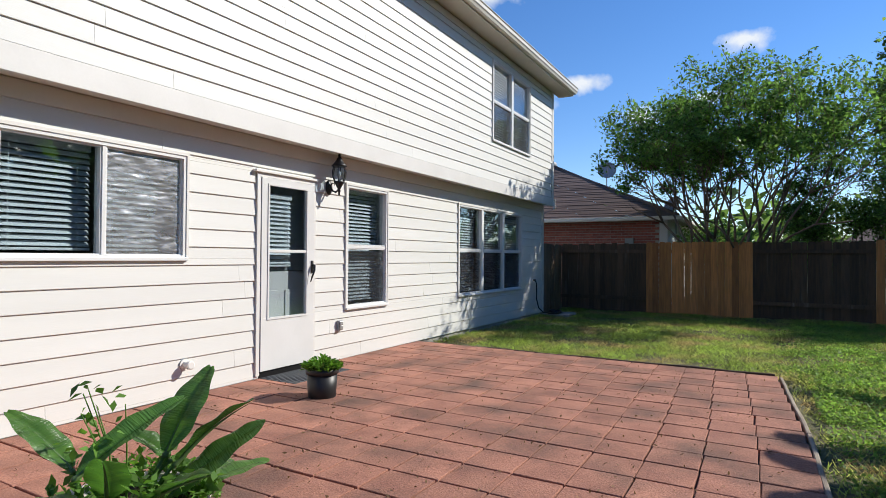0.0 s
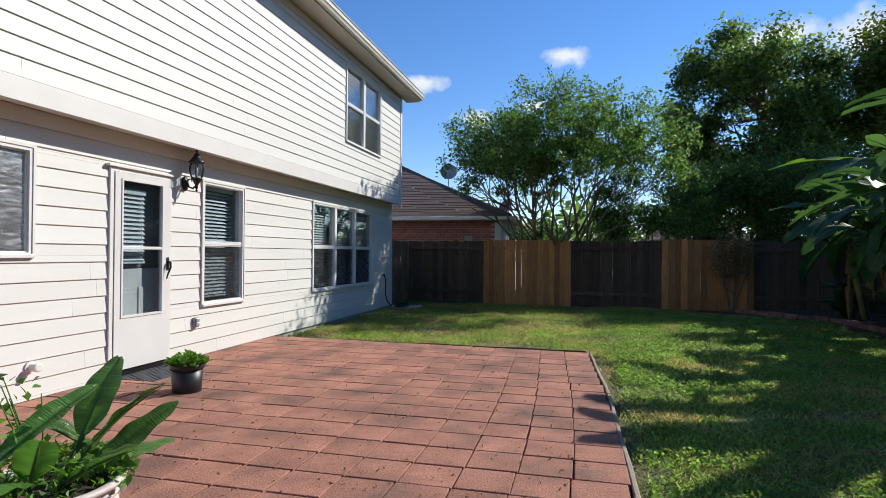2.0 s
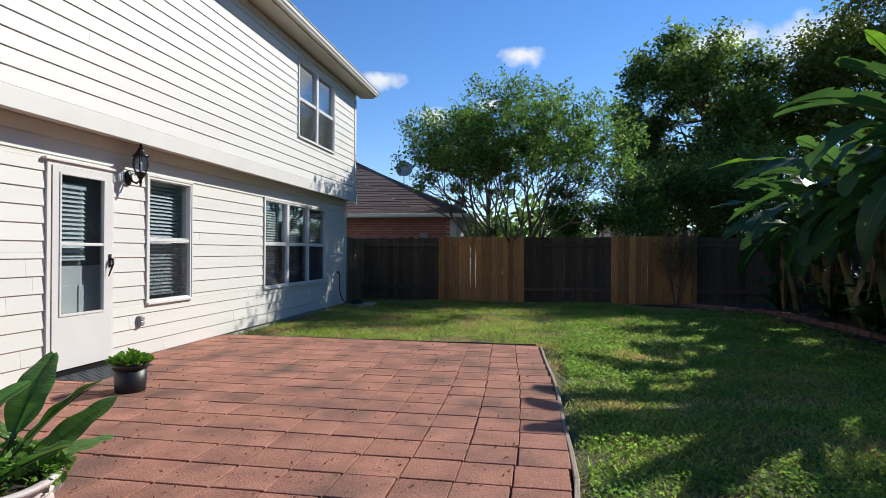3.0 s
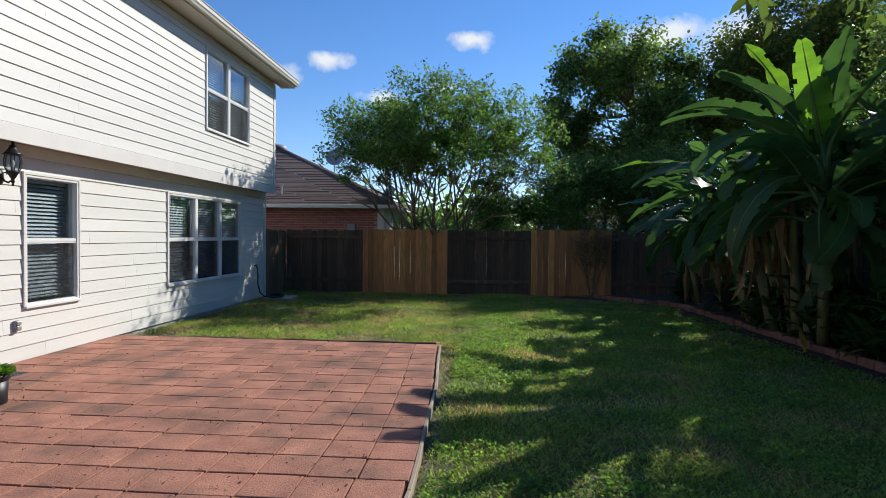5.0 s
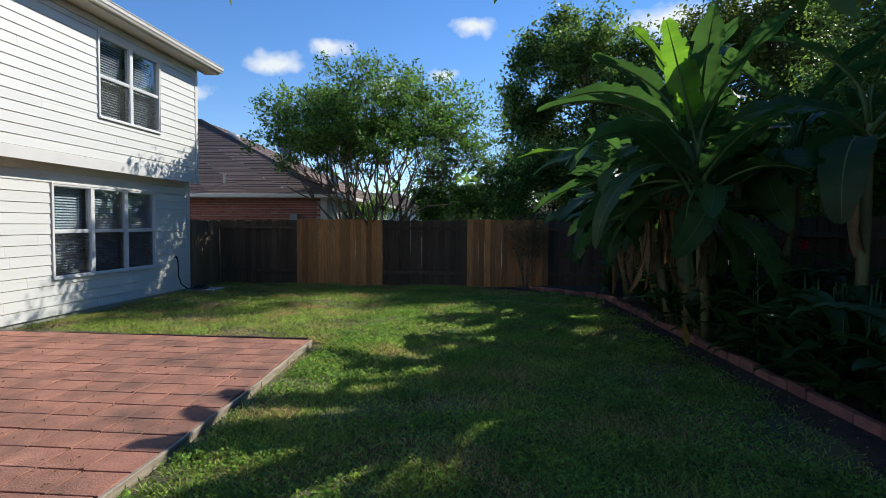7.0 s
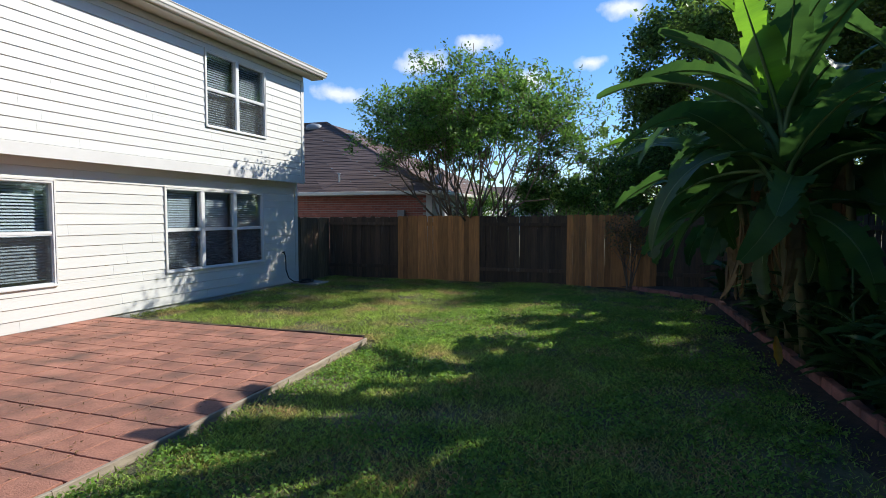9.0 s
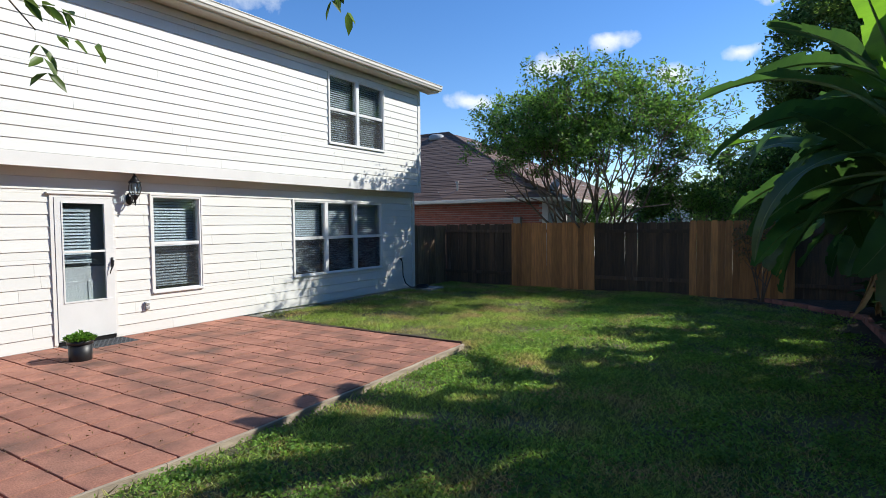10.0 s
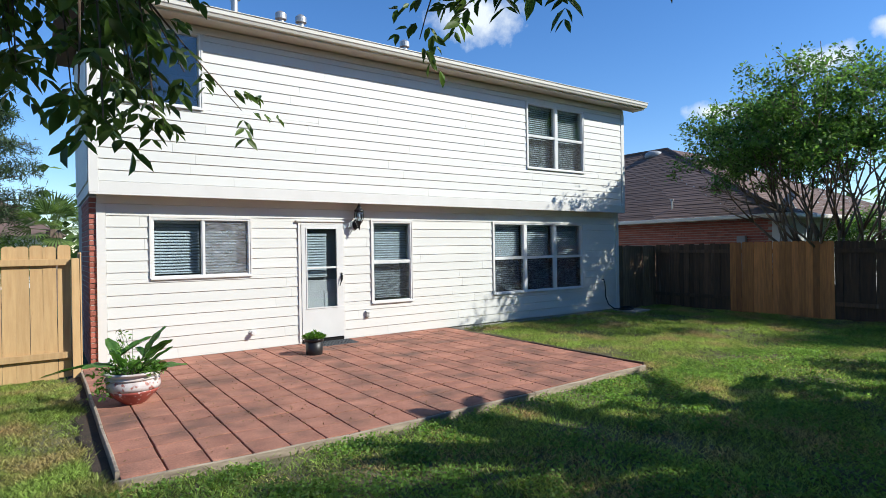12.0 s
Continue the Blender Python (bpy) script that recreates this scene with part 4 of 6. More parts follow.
RIB = material("pale_leaf_midrib", (0.11, 0.18, 0.055), 0.45, 0.1, 6, 30, 0.1, tint=(0.10, 0.17, 0.05), trans=0.2)
PARADISE = material("glossy_paradise_leaf", (0.085, 0.19, 0.036), 0.22, 0.2, 3, 16, 0.9, tint=(0.055, 0.135, 0.028), stretch=(9, 0.8, 0.8), per_object=0.2, trans=0.35, spec=0.5, dist=0.008)
HERB = material("potted_herb_leaf", (0.12, 0.24, 0.04), 0.5, 0.1, 4, 20, 0.0, tint=(0.08, 0.17, 0.03), island=0.35, trans=0.35, spec=0.35)
WEED = material("low_clover_leaf", (0.19, 0.31, 0.068), 0.6, 0.1, 1.5, 12, 0.0, tint=(0.11, 0.18, 0.045), island=0.4, trans=0.5, spec=0.3)
REDSHRUB = material("reddish_shrub_leaf", (0.13, 0.09, 0.04), 0.55, 0.1, 3, 12, 0.0, tint=(0.09, 0.085, 0.03), island=0.5, trans=0.3, spec=0.3)
PINE_NEEDLE = material("pine_needle", (0.05, 0.085, 0.03), 0.6, 0.1, 1, 8, 0.0, tint=(0.035, 0.06, 0.022), island=0.35, trans=0.2)
PALM = material("palm_frond", (0.13, 0.19, 0.05), 0.5, 0.1, 2, 10, 0.0, tint=(0.09, 0.14, 0.035), island=0.3, trans=0.3)


def leaves(name, centres, size, aspect, mat, parent, rs, label="", lift=0.25, spread=0.35, kind=""):
    """Small folded leaves round centres, each with its own size and turn, as one crown."""
    n = len(centres)
    az = rs.uniform(0, 2 * np.pi, n)
    pitch = rs.normal(-lift, 0.55, n)
    roll = rs.normal(0, 0.7, n)
    d = np.stack([np.cos(az) * np.cos(pitch), np.sin(az) * np.cos(pitch), np.sin(pitch)], 1)
    s0 = np.stack([-np.sin(az), np.cos(az), np.zeros(n)], 1)
    up = np.cross(d, s0)
    s = s0 * np.cos(roll)[:, None] + up * np.sin(roll)[:, None]
    up = np.cross(d, s)
    length = size * rs.uniform(1 - spread, 1 + spread, n)[:, None]
    w = length * aspect * 0.5
    base = centres - d * length * 0.5
    mid = centres - d * length * 0.02 + up * w * 0.25
    V = np.stack([base, mid + s * w, centres + d * length * 0.5 - up * w * 0.2, mid - s * w], 1).reshape(-1, 3)
    F = np.arange(4 * n).reshape(n, 4)
    ob = new(name, soup(name, V, F, mat))
    ob.parent = parent
    return tagged(ob, label, kind=kind)


def curve_between(a, b, rs, bend=0.12, n=5, sag=0.0):
    a, b = Vector(a), Vector(b)
    ln = (b - a).length
    off = Vector(rs.normal(0, bend * ln * 0.5, 3))
    return [a.lerp(b, i / n) + off * math.sin(math.pi * i / n) + Vector((0, 0, sag * ln * math.sin(math.pi * i / n))) for i in range(n + 1)]


def tree(name, label, base, stems, crown, leaf, seed, stem_r=0.1, limbs=60, twigs=400, per_twig=60, size=0.1, aspect=0.5, mat=None, bark=None, shell=0.55, flat=0.0, fork=(0.3, 0.9), puff=0.3, rise=0.0, skip=None, gap=-0.28):
    """stems: how many trunks rise from the base. crown: its centre and half-widths. Leaves sit in clusters at the ends of twigs, uneven, with gaps between."""
    rs = np.random.RandomState(seed)
    t = thing(name, label, "tree", base)
    B = Vector(base)
    C, R = Vector(crown[0]), Vector(crown[1])

    def inside(inner):
        while True:
            v = rs.normal(0, 1, 3)
            v /= np.linalg.norm(v)
            r = inner + (1 - inner) * rs.uniform() ** 0.6
            q = Vector((C.x + v[0] * R.x * r, C.y + v[1] * R.y * r, C.z + v[2] * R.z * r))
            bump = noise.noise(q * 0.75 + Vector((seed, 0, 0)))
            if bump > gap and (skip is None or not skip(q)):
                return q

    paths = []
    for k in range(stems):
        a = 2 * math.pi * (k + rs.uniform(-0.25, 0.25)) / stems
        reach = rs.uniform(0.35, 0.8) if stems > 1 else 0.1
        top = Vector((C.x + math.cos(a) * R.x * reach, C.y + math.sin(a) * R.y * reach, C.z + R.z * rs.uniform(0.1, 0.6)))
        foot = B + Vector((math.cos(a), math.sin(a), 0)) * (stem_r * 1.6 if stems > 1 else 0) + Vector((0, 0, -0.05))
        pts = curve_between(foot, top, rs, 0.10, 9, 0.0)
        if stems > 1:
            pts = [Vector((foot.x + (p.x - foot.x) * (i / 9) ** 0.45, foot.y + (p.y - foot.y) * (i / 9) ** 0.45, p.z)) for i, p in enumerate(pts)]
        rad = [stem_r * (1.25 if i == 0 else 1) * (1 - 0.88 * i / 9) for i in range(10)]
        bm = tube(bmesh.new(), [p - B for p in pts], rad, 9)
        part("trunk", bm, bark, t, smooth=True)
        paths.append((pts, rad))
    bm = bmesh.new()
    branches = []
    for k in range(limbs):
        pts, rad = paths[k % stems]
        i = int(9 * rs.uniform(*fork))
        a = pts[i]
        ends = [inside(shell * 0.6) for _ in range(4)]
        b = min(ends, key=lambda q: (q - a).length + max(0, a.z - q.z) * 3)
        cp = curve_between(a, b, rs, 0.12, 6, rise)
        r0 = max(0.012, rad[i] * 0.55)
        cr = [r0 * (1 - 0.85 * j / 6) for j in range(7)]
        tube(bm, [p - B for p in cp], cr, 6)
        branches.append((cp, cr))
    ends = []
    for k in range(twigs):
        q = inside(shell)
        rs.randint(len(branches))
        best, bd = None, 1e9
        for cp, cr in (branches[j] for j in rs.randint(0, len(branches), 14)):
            for j in (2, 3, 4, 5, 6):
                dd = (cp[j] - q).length
                if dd < bd:
                    best, bd, br = cp[j], dd, cr[j]
        tp = curve_between(best, q, rs, 0.15, 3, rise)
        tube(bm, [p - B for p in tp], [max(0.006, br * 0.6), 0.006, 0.005, 0.003], 4)
        ends.append((tp[1], q, bd))
    part("limbwork", bm, bark, t, smooth=True)
    cs = []
    for a, q, dd in ends:
        m = int(per_twig * rs.uniform(0.5, 1.4))
        f = rs.uniform(0.45, 1.1, (m, 1))
        c = np.array(a - B)[None] * (1 - f) + np.array(q - B)[None] * f + rs.normal(0, puff, (m, 3)) * np.array([1, 1, 0.7])
        cs.append(c)
    leaves("crown", np.concatenate(cs), size, aspect, mat, t, rs)
    return t


def branching_tree(name, label, base, stems, centre, half, seed, mat, bark, stem_r=0.06, first=1.6, levels=5, spread=0.5, fan=0.45, leaf=0.065, aspect=0.5, per_twig=40, tuft=0.16, floor=-0.35, ratio=0.74, forks=(2, 4)):
    """Stems that fork again and again up to an uneven dome (centre, half-widths); every last twig carries its own sprig of leaves."""
    rs = np.random.RandomState(seed)
    t = thing(name, label, "tree", base)
    B, C, H = Vector(base), Vector(centre), Vector(half)
    bm = bmesh.new()
    cs = []

    def depth_in(p):
        q = Vector(((p.x - C.x) / H.x, (p.y - C.y) / H.y, (p.z - C.z) / H.z))
        return q.length + 0.42 * noise.noise(p * 0.8 + Vector((seed, 0, 0)))

    def sprig(a, b):
        m = int(per_twig * rs.uniform(0.5, 1.5))
        f = rs.uniform(0.1, 1.15, (m, 1))
        cs.append(np.array(a - B)[None] * (1 - f) + np.array(b - B)[None] * f + rs.normal(0, tuft, (m, 3)) * np.array([1, 1, 0.6]))

    def grow(p, d, ln, r, level):
        side = Vector(rs.normal(0, 1, 3)).cross(d).normalized()
        mid = p + d * ln * 0.5 + side * ln * rs.uniform(-0.09, 0.09)
        end = p + d * ln + Vector((0, 0, 0.04 * ln))
        out = depth_in(end) > 1.0 and level > 0
        sides = 8 if level == 0 else 6 if level < 3 else 4
        me = tube(bmesh.new() if level == 0 else bm, [p - B, mid - B, end - B], [r, r * 0.86, r * 0.7], sides)
        if level == 0:
            part("trunk", me, bark, t, smooth=True)
        if level >= levels - 2 and end.z > C.z + floor * H.z:
            sprig(mid, end)
        if level >= levels or (out and level > 1):
            return
        k = rs.randint(*forks) if level else forks[1] - 1
        turn = rs.uniform(0, 6.28)
        for j in range(k):
            ang = turn + 2 * math.pi * j / k + rs.uniform(-0.5, 0.5)
            u = d.orthogonal().normalized()
            w = d.cross(u)
            nd = (d + (u * math.cos(ang) + w * math.sin(ang)) * spread * rs.uniform(0.5, 1.3) + Vector((0, 0, 0.08 - 0.05 * level))).normalized()
            grow(end, nd, ln * ratio * rs.uniform(0.75, 1.2), r * 0.66, level + 1)

    for k in range(stems):
        a = 2 * math.pi * (k + rs.uniform(-0.3, 0.3)) / stems
        o = Vector((math.cos(a), math.sin(a), 0))
        aim = Vector(((C.x - B.x) * 0.12, (C.y - B.y) * 0.12, 0))
        d = (Vector((0, 0, 1)) + o * fan * (rs.uniform(0.35, 1.1) if stems > 1 else 0.1) + aim).normalized()
        grow(B + o * (stem_r * 1.7 if stems > 1 else 0) + Vector((0, 0, -0.05)), d, first * rs.uniform(0.85, 1.15), stem_r * rs.uniform(0.75, 1.1), 0)
    part("limbwork", bm, bark, t, smooth=True)
    leaves("crown", np.concatenate(cs), leaf, aspect, mat, t, rs)
    return t


def blade(length, width, droop, fold, rs, nl=14, nw=3, tears=0, wave=0.06, stalk=0.15, tip=0.75, curl=0.0, blunt=0.6):
    """A paddle-shaped leaf along +x from its stalk: arched midrib, folded halves, a wavy edge and torn slits."""
    bm = bmesh.new()
    rows = []
    ph = rs.uniform(0, 6.28)
    torn = set(rs.randint(2, nl - 1, tears).tolist()) if tears else set()
    for i in range(nl + 1):
        f = i / nl
        a = -droop * f * f
        x = length * f * (1 - 0.35 * (abs(droop) * f) ** 2 * 0.5)
        z = length * (-droop * 0.55 * f * f)
        w = width * 0.5 * (max(0.0, math.sin(math.pi * min(1, (f * 0.96 + 0.03)) ** tip)) ** blunt)
        row = []
        for j in range(-nw, nw + 1):
            g = j / nw
            y = w * g * math.cos(fold)
            zz = z + abs(w * g) * math.sin(fold) - curl * (g * g) * w + (wave * width * math.sin(f * 17 + ph + g * 1.3) * abs(g) ** 2)
            row.append(bm.verts.new((x + 0.04 * width * abs(g), y, zz)))
        rows.append(row)
    for i, (r0, r1) in enumerate(zip(rows, rows[1:])):
        for j in range(2 * nw):
            if i in torn and (j == 0 or j == 2 * nw - 1) and not (nw < 2):
                continue
            bm.faces.new((r0[j], r1[j], r1[j + 1], r0[j + 1]))
    mid = [rows[i][nw].co.copy() - Vector((0, 0, 0.006)) for i in range(nl + 1)]
    plain = len(bm.faces)
    tube(bm, [Vector((-stalk, 0, -0.35 * stalk)), Vector((-stalk * 0.5, 0, -0.12 * stalk))] + mid, [0.02 * (length + 0.3)] * 2 + [0.016 * (length + 0.3) * (1 - 0.92 * i / nl) for i in range(nl + 1)], 5)
    bm.faces.ensure_lookup_table()
    for f in bm.faces[plain:]:
        f.material_index = 1
    return bm


def leaf_pose(at, az, up, roll=0):
    return Matrix.Translation(at) @ Matrix.Rotation(radians(az), 4, "Z") @ Matrix.Rotation(radians(-up), 4, "Y") @ Matrix.Rotation(radians(roll), 4, "X")


def banana(base, top, seed, count, size=1.0, extra=(), label="tall banana plant with broad dark green leaves", dead=2):
    """A sheathed stem that leans, a rosette of broad leaves, some hanging, dead ones at the skirt. extra: leaves as azimuth, rise, length, width, droop."""
    rs = np.random.RandomState(seed)
    t = thing("banana_plant", label, "banana plant", base, "banana plants")
    d = Vector(top) - Vector(base)
    pts = [Vector((0, 0, -0.05)), d * 0.3 + Vector((0, 0, 0.02)), d * 0.65, d]
    part("stem", tube(bmesh.new(), pts, [0.10 * size, 0.085 * size, 0.07 * size, 0.05 * size], 12), BANANA_STEM, t, smooth=True)
    rows = list(extra)
    for k in range(count):
        az = 137.5 * k + rs.uniform(-25, 25)
        u = 70 - 85 * k / max(1, count - 1) + rs.uniform(-12, 12)
        rows.append((az, u, size * rs.uniform(1.1, 1.75), size * rs.uniform(0.45, 0.66), rs.uniform(0.5, 1.5)))
    for k, (az, u, ln, w, dr) in enumerate(rows):
        petiole = size * rs.uniform(0.3, 0.55)
        # the first extra leaf of the big plants takes the painted sunlit colour
        ob = part("leaf", blade(ln, w, dr, rs.uniform(0.02, 0.3), rs, 20, 4, tears=rs.randint(2, 8), stalk=petiole, blunt=0.4, wave=0.07), (SUNLIT_BANANA if k == 0 and len(extra) > 3 else BANANA, RIB), t, smooth=True)
        m = leaf_pose((0, 0, 0), az, u, rs.uniform(-40, 40))
        ob.matrix_basis = Matrix.Translation(d + Vector((0, 0, -0.03 - 0.03 * k)) + (m.to_3x3() @ Vector((petiole, 0, 0.3 * petiole)))) @ m
    for k in range(dead):
        ob = part("dead_leaf", blade(rs.uniform(0.9, 1.4), 0.22, 0.5, 0.8, rs, 10, 2, tears=3, stalk=0.2), DRYLEAF, t, "withered brown hanging leaf", smooth=True)
        ob.matrix_basis = leaf_pose(d * rs.uniform(0.75, 0.95), rs.uniform(0, 360), rs.uniform(-85, -65), 0)
    return t


def canna(seed, height, flower):
    rs = np.random.RandomState(seed)
    t = thing("canna_lily", "leafy canna plant with a red flower spike" if flower else "leafy green canna plant in the bed", "flower" if flower else "plant", (0, 0, 0), "canna plants")
    for k in range(3):
        a = rs.uniform(0, 6.28)
        foot = Vector((math.cos(a), math.sin(a), 0)) * rs.uniform(0.03, 0.16)
        h = height * rs.uniform(0.75, 1.0)
        topp = foot * 1.8 + Vector((0, 0, h))
        part("stem", tube(bmesh.new(), [foot - Vector((0, 0, 0.03)), foot.lerp(topp, 0.5), topp], [0.016, 0.013, 0.008], 6), CANNA, t, smooth=True)
        for j in range(6):
            f = 0.12 + 0.8 * j / 6
            ob = part("leaf", blade(rs.uniform(0.38, 0.6), rs.uniform(0.14, 0.22), rs.uniform(0.4, 1.0), 0.25, rs, 9, 2, stalk=0.06), CANNA, t, smooth=True)
            ob.matrix_basis = leaf_pose(foot.lerp(topp, f), 150 * j + rs.uniform(-30, 30) + 60 * k, rs.uniform(15, 60), rs.uniform(-15, 15))
        if flower and k == 0:
            tip = topp + Vector((0, 0, 0.22))
            part("flower_stalk", tube(bmesh.new(), [topp, tip], [0.007, 0.005], 5), CANNA, t)
            for j in range(7):
                ob = part("petal", blade(rs.uniform(0.06, 0.10), 0.045, 0.6, 0.2, rs, 4, 1, stalk=0.01, wave=0.2), REDFLOWER, t, "red petal", smooth=True)
                ob.matrix_basis = leaf_pose(tip - Vector((0, 0, 0.025 * (j % 4))), 51 * j, rs.uniform(20, 60))
    return t


# the planted bed along the far side: soil, brick edging, bananas, cannas


def soil_bed():
    ys = np.arange(2.0, 14.31, 0.25)
    bm = bmesh.new()
    rs = np.random.RandomState(3)
    rows = []
    for y in ys:
        e = float(bed_edge(y)) + 0.02
        rows.append([bm.verts.new((e + (7.45 - e) * f, y, 0.045 + 0.05 * math.sin(3.1 * f) + rs.uniform(-0.012, 0.012))) for f in (0, 0.1, 0.2, 0.35, 0.5, 0.7, 1.0)])
    for a, b in zip(rows, rows[1:]):
        for k in range(6):
            bm.faces.new((a[k], a[k + 1], b[k + 1], b[k]))
    return tagged(part("soil_bed", bm, SOIL, None), "dark mulched planting bed", "ground", kind="structure")


soil_bed()


def bare_strip():
    """Shaded bare earth on the lawn side of the edging."""
    bm = bmesh.new()
    rows = []
    for k in range(50):
        y = 2.0 + 12.2 * k / 49
        e = float(bed_edge(y)) - 0.03
        w = 0.50 + 0.12 * math.sin(k * 1.3) + 0.08 * math.sin(k * 3.1)
        rows.append([bm.verts.new((e, y, 0.022)), bm.verts.new((e - w * 0.6, y, 0.021)), bm.verts.new((e - w, y, -0.03))])
    for a, b in zip(rows, rows[1:]):
        for k in range(2):
            bm.faces.new((a[k], b[k], b[k + 1], a[k + 1]))
    return tagged(part("bare_earth", bm, SOIL, None), "bare brown earth beside the bed edging", "ground", kind="structure")


bare_strip()
EDGE_BLOCK = material("red_concrete_edging_block", (0.25, 0.105, 0.08), 0.9, 0.3, 6, 70, 0.6, tint=(0.15, 0.07, 0.055), per_object=0.2)
edging = thing("bed_edging", "row of red concrete edging blocks round the bed", "edging", kind="structure")
me_block = mesh_of("edging_block", boxes((-0.045, -0.145, -0.05, 0.045, 0.145, 0.125), bevel=0.012), EDGE_BLOCK)
y = 2.2
while y < 13.9:
    a = math.atan2(float(bed_edge(y + 0.15)) - float(bed_edge(y)), 0.15)
    b = part("edging_block", me_block, None, edging)
    b.location = (float(bed_edge(y)), y, rng.uniform(-0.025, 0.008))
    b.rotation_euler = (rng.uniform(-0.03, 0.03), rng.uniform(-0.05, 0.05), -a + rng.uniform(-0.05, 0.05))
    y += 0.30 * math.cos(a) + 0.005

banana((5.46, 7.55, 0.08), (4.98, 6.72, 2.38), 11, 12, 0.78, label="tall banana plant with an upright bright leaf",
       extra=((216, 66, 1.30, 0.40, 0.06), (310, 68, 1.5, 0.50, 0.6), (262, 82, 1.5, 0.46, 0.35), (146, 66, 1.65, 0.46, 0.8), (162, 50, 1.85, 0.46, 1.05), (184, 34, 1.45, 0.46, 1.35),
              (200, 5, 1.3, 0.44, 1.5), (172, -30, 1.2, 0.42, 0.9), (236, -62, 1.0, 0.36, 0.4), (262, -20, 0.95, 0.36, 1.4), (140, 8, 1.3, 0.42, 1.3), (300, -55, 1.0, 0.36, 0.5), (20, 30, 1.5, 0.46, 1.2)))
banana((5.36, 8.68, 0.08), (4.78, 8.62, 2.25), 12, 6, 0.85, extra=((151, 30, 1.8, 0.44, 0.7), (144, 4, 1.55, 0.42, 0.7), (185, 42, 1.5, 0.46, 1.4), (215, -25, 1.2, 0.42, 0.8), (170, -40, 1.1, 0.42, 0.6)))
banana((5.44, 8.15, 0.08), (5.15, 7.9, 2.85), 14, 7, 0.85, extra=((205, 68, 1.3, 0.44, 0.5), (285, 62, 1.3, 0.44, 0.6), (165, 50, 1.6, 0.46, 1.2), (200, 20, 1.4, 0.44, 1.4), (230, -35, 1.2, 0.42, 0.7)))
banana((5.85, 9.6, 0.08), (5.6, 9.7, 2.3), 13, 8, 0.85, extra=((160, -30, 1.2, 0.4, 0.5), (195, -50, 1.1, 0.36, 0.3)))
banana((5.72, 11.4, 0.08), (5.1, 11.2, 2.05), 15, 8, 0.8, extra=((180, 20, 1.4, 0.4, 0.6), (200, 0, 1.4, 0.4, 0.6), (165, -40, 1.1, 0.36, 0.4)))
for k, (bx, by, tx, ty, tz) in enumerate(((5.5, 8.4, 5.1, 8.2, 2.1), (5.58, 8.85, 5.15, 8.95, 2.3), (5.72, 9.25, 5.35, 9.3, 2.45), (5.55, 9.9, 5.0, 9.95, 1.95), (5.8, 8.9, 5.9, 9.0, 2.8), (5.7, 10.4, 5.2, 10.3, 2.0), (5.85, 11.8, 5.4, 11.9, 1.9), (5.6, 12.5, 5.2, 12.4, 1.7), (5.9, 7.6, 5.75, 7.5, 2.5), (5.48, 7.95, 5.4, 7.75, 2.2))):
    banana((bx, by, 0.08), (tx, ty, tz), 120 + k, 7, 0.70, label="slender banana shoot in the crowded clump", dead=1)
banana((6.1, 12.2, 0.08), (5.8, 12.0, 2.3), 16, 8, 0.9)
banana((6.6, 6.3, 0.08), (6.5, 6.1, 2.7), 17, 8, 0.85)
banana((6.7, 8.2, 0.08), (6.7, 7.9, 2.7), 18, 8, 1.0)

rc = random.Random(21)
models = [canna(31, 1.35, True), canna(32, 1.15, False), canna(33, 0.95, False), canna(34, 1.45, True)]
spots = [(5.55, 6.15), (5.75, 5.55), (5.55, 5.0), (5.95, 6.6)]
for m, q in zip(models, spots):
    m.location = (q[0], q[1], 0.07)
for k in range(34):
    y = 2.6 + 10.4 * k / 34 + rc.uniform(-0.12, 0.12)
    x = float(bed_edge(y)) + 0.32 + rc.random() ** 1.5 * 1.6
    m = models[rc.choice((1, 2, 1, 2, 0, 3) if y < 8.5 else (1, 2))]
    copy_thing(m, Matrix.Translation((x, y, 0.06)) @ Matrix.Rotation(rc.uniform(0, 6.28), 4, "Z"))
for k in range(18):
    y = 2.5 + 7.0 * k / 18 + rc.uniform(-0.1, 0.1)
    copy_thing(models[rc.choice((1, 2, 2))], Matrix.Translation((float(bed_edge(y)) + 0.22, y, 0.05)) @ Matrix.Rotation(rc.uniform(0, 6.28), 4, "Z"))
rs = np.random.RandomState(77)
ob = part("fallen_leaf", blade(0.32, 0.13, -0.3, 0.4, rs, 8, 2, stalk=0.08), YELLOWLEAF, None, smooth=True)
tagged(ob, "yellowed fallen banana leaf against the bed edging", "leaf")
ob.matrix_basis = leaf_pose((5.12, 7.35, 0.04), 100, 55, 20)

# trees
branching_tree("crape_myrtle", "many-stemmed crape myrtle with a wide flat-topped crown", (-0.62, 15.6, 0), 11, (-0.5, 14.85, 3.75), (3.2, 2.6, 1.68), 41, MYRTLE, PALE_BARK, stem_r=0.05, first=1.8, levels=6, spread=0.56, fan=0.60, leaf=0.095, per_twig=15, tuft=0.095, floor=-0.40, ratio=0.71)
tree("broadleaf_tree", "tall dark green broadleaf tree beyond the fence", (6.4, 22.5, 0), 1, ((6.2, 22.5, 6.1), (3.3, 3.0, 4.1)), None, 42, stem_r=0.22, limbs=70, twigs=900, per_twig=70, size=0.16, aspect=0.6, mat=OAK, bark=BARK, shell=0.4, puff=0.20, gap=0.02)
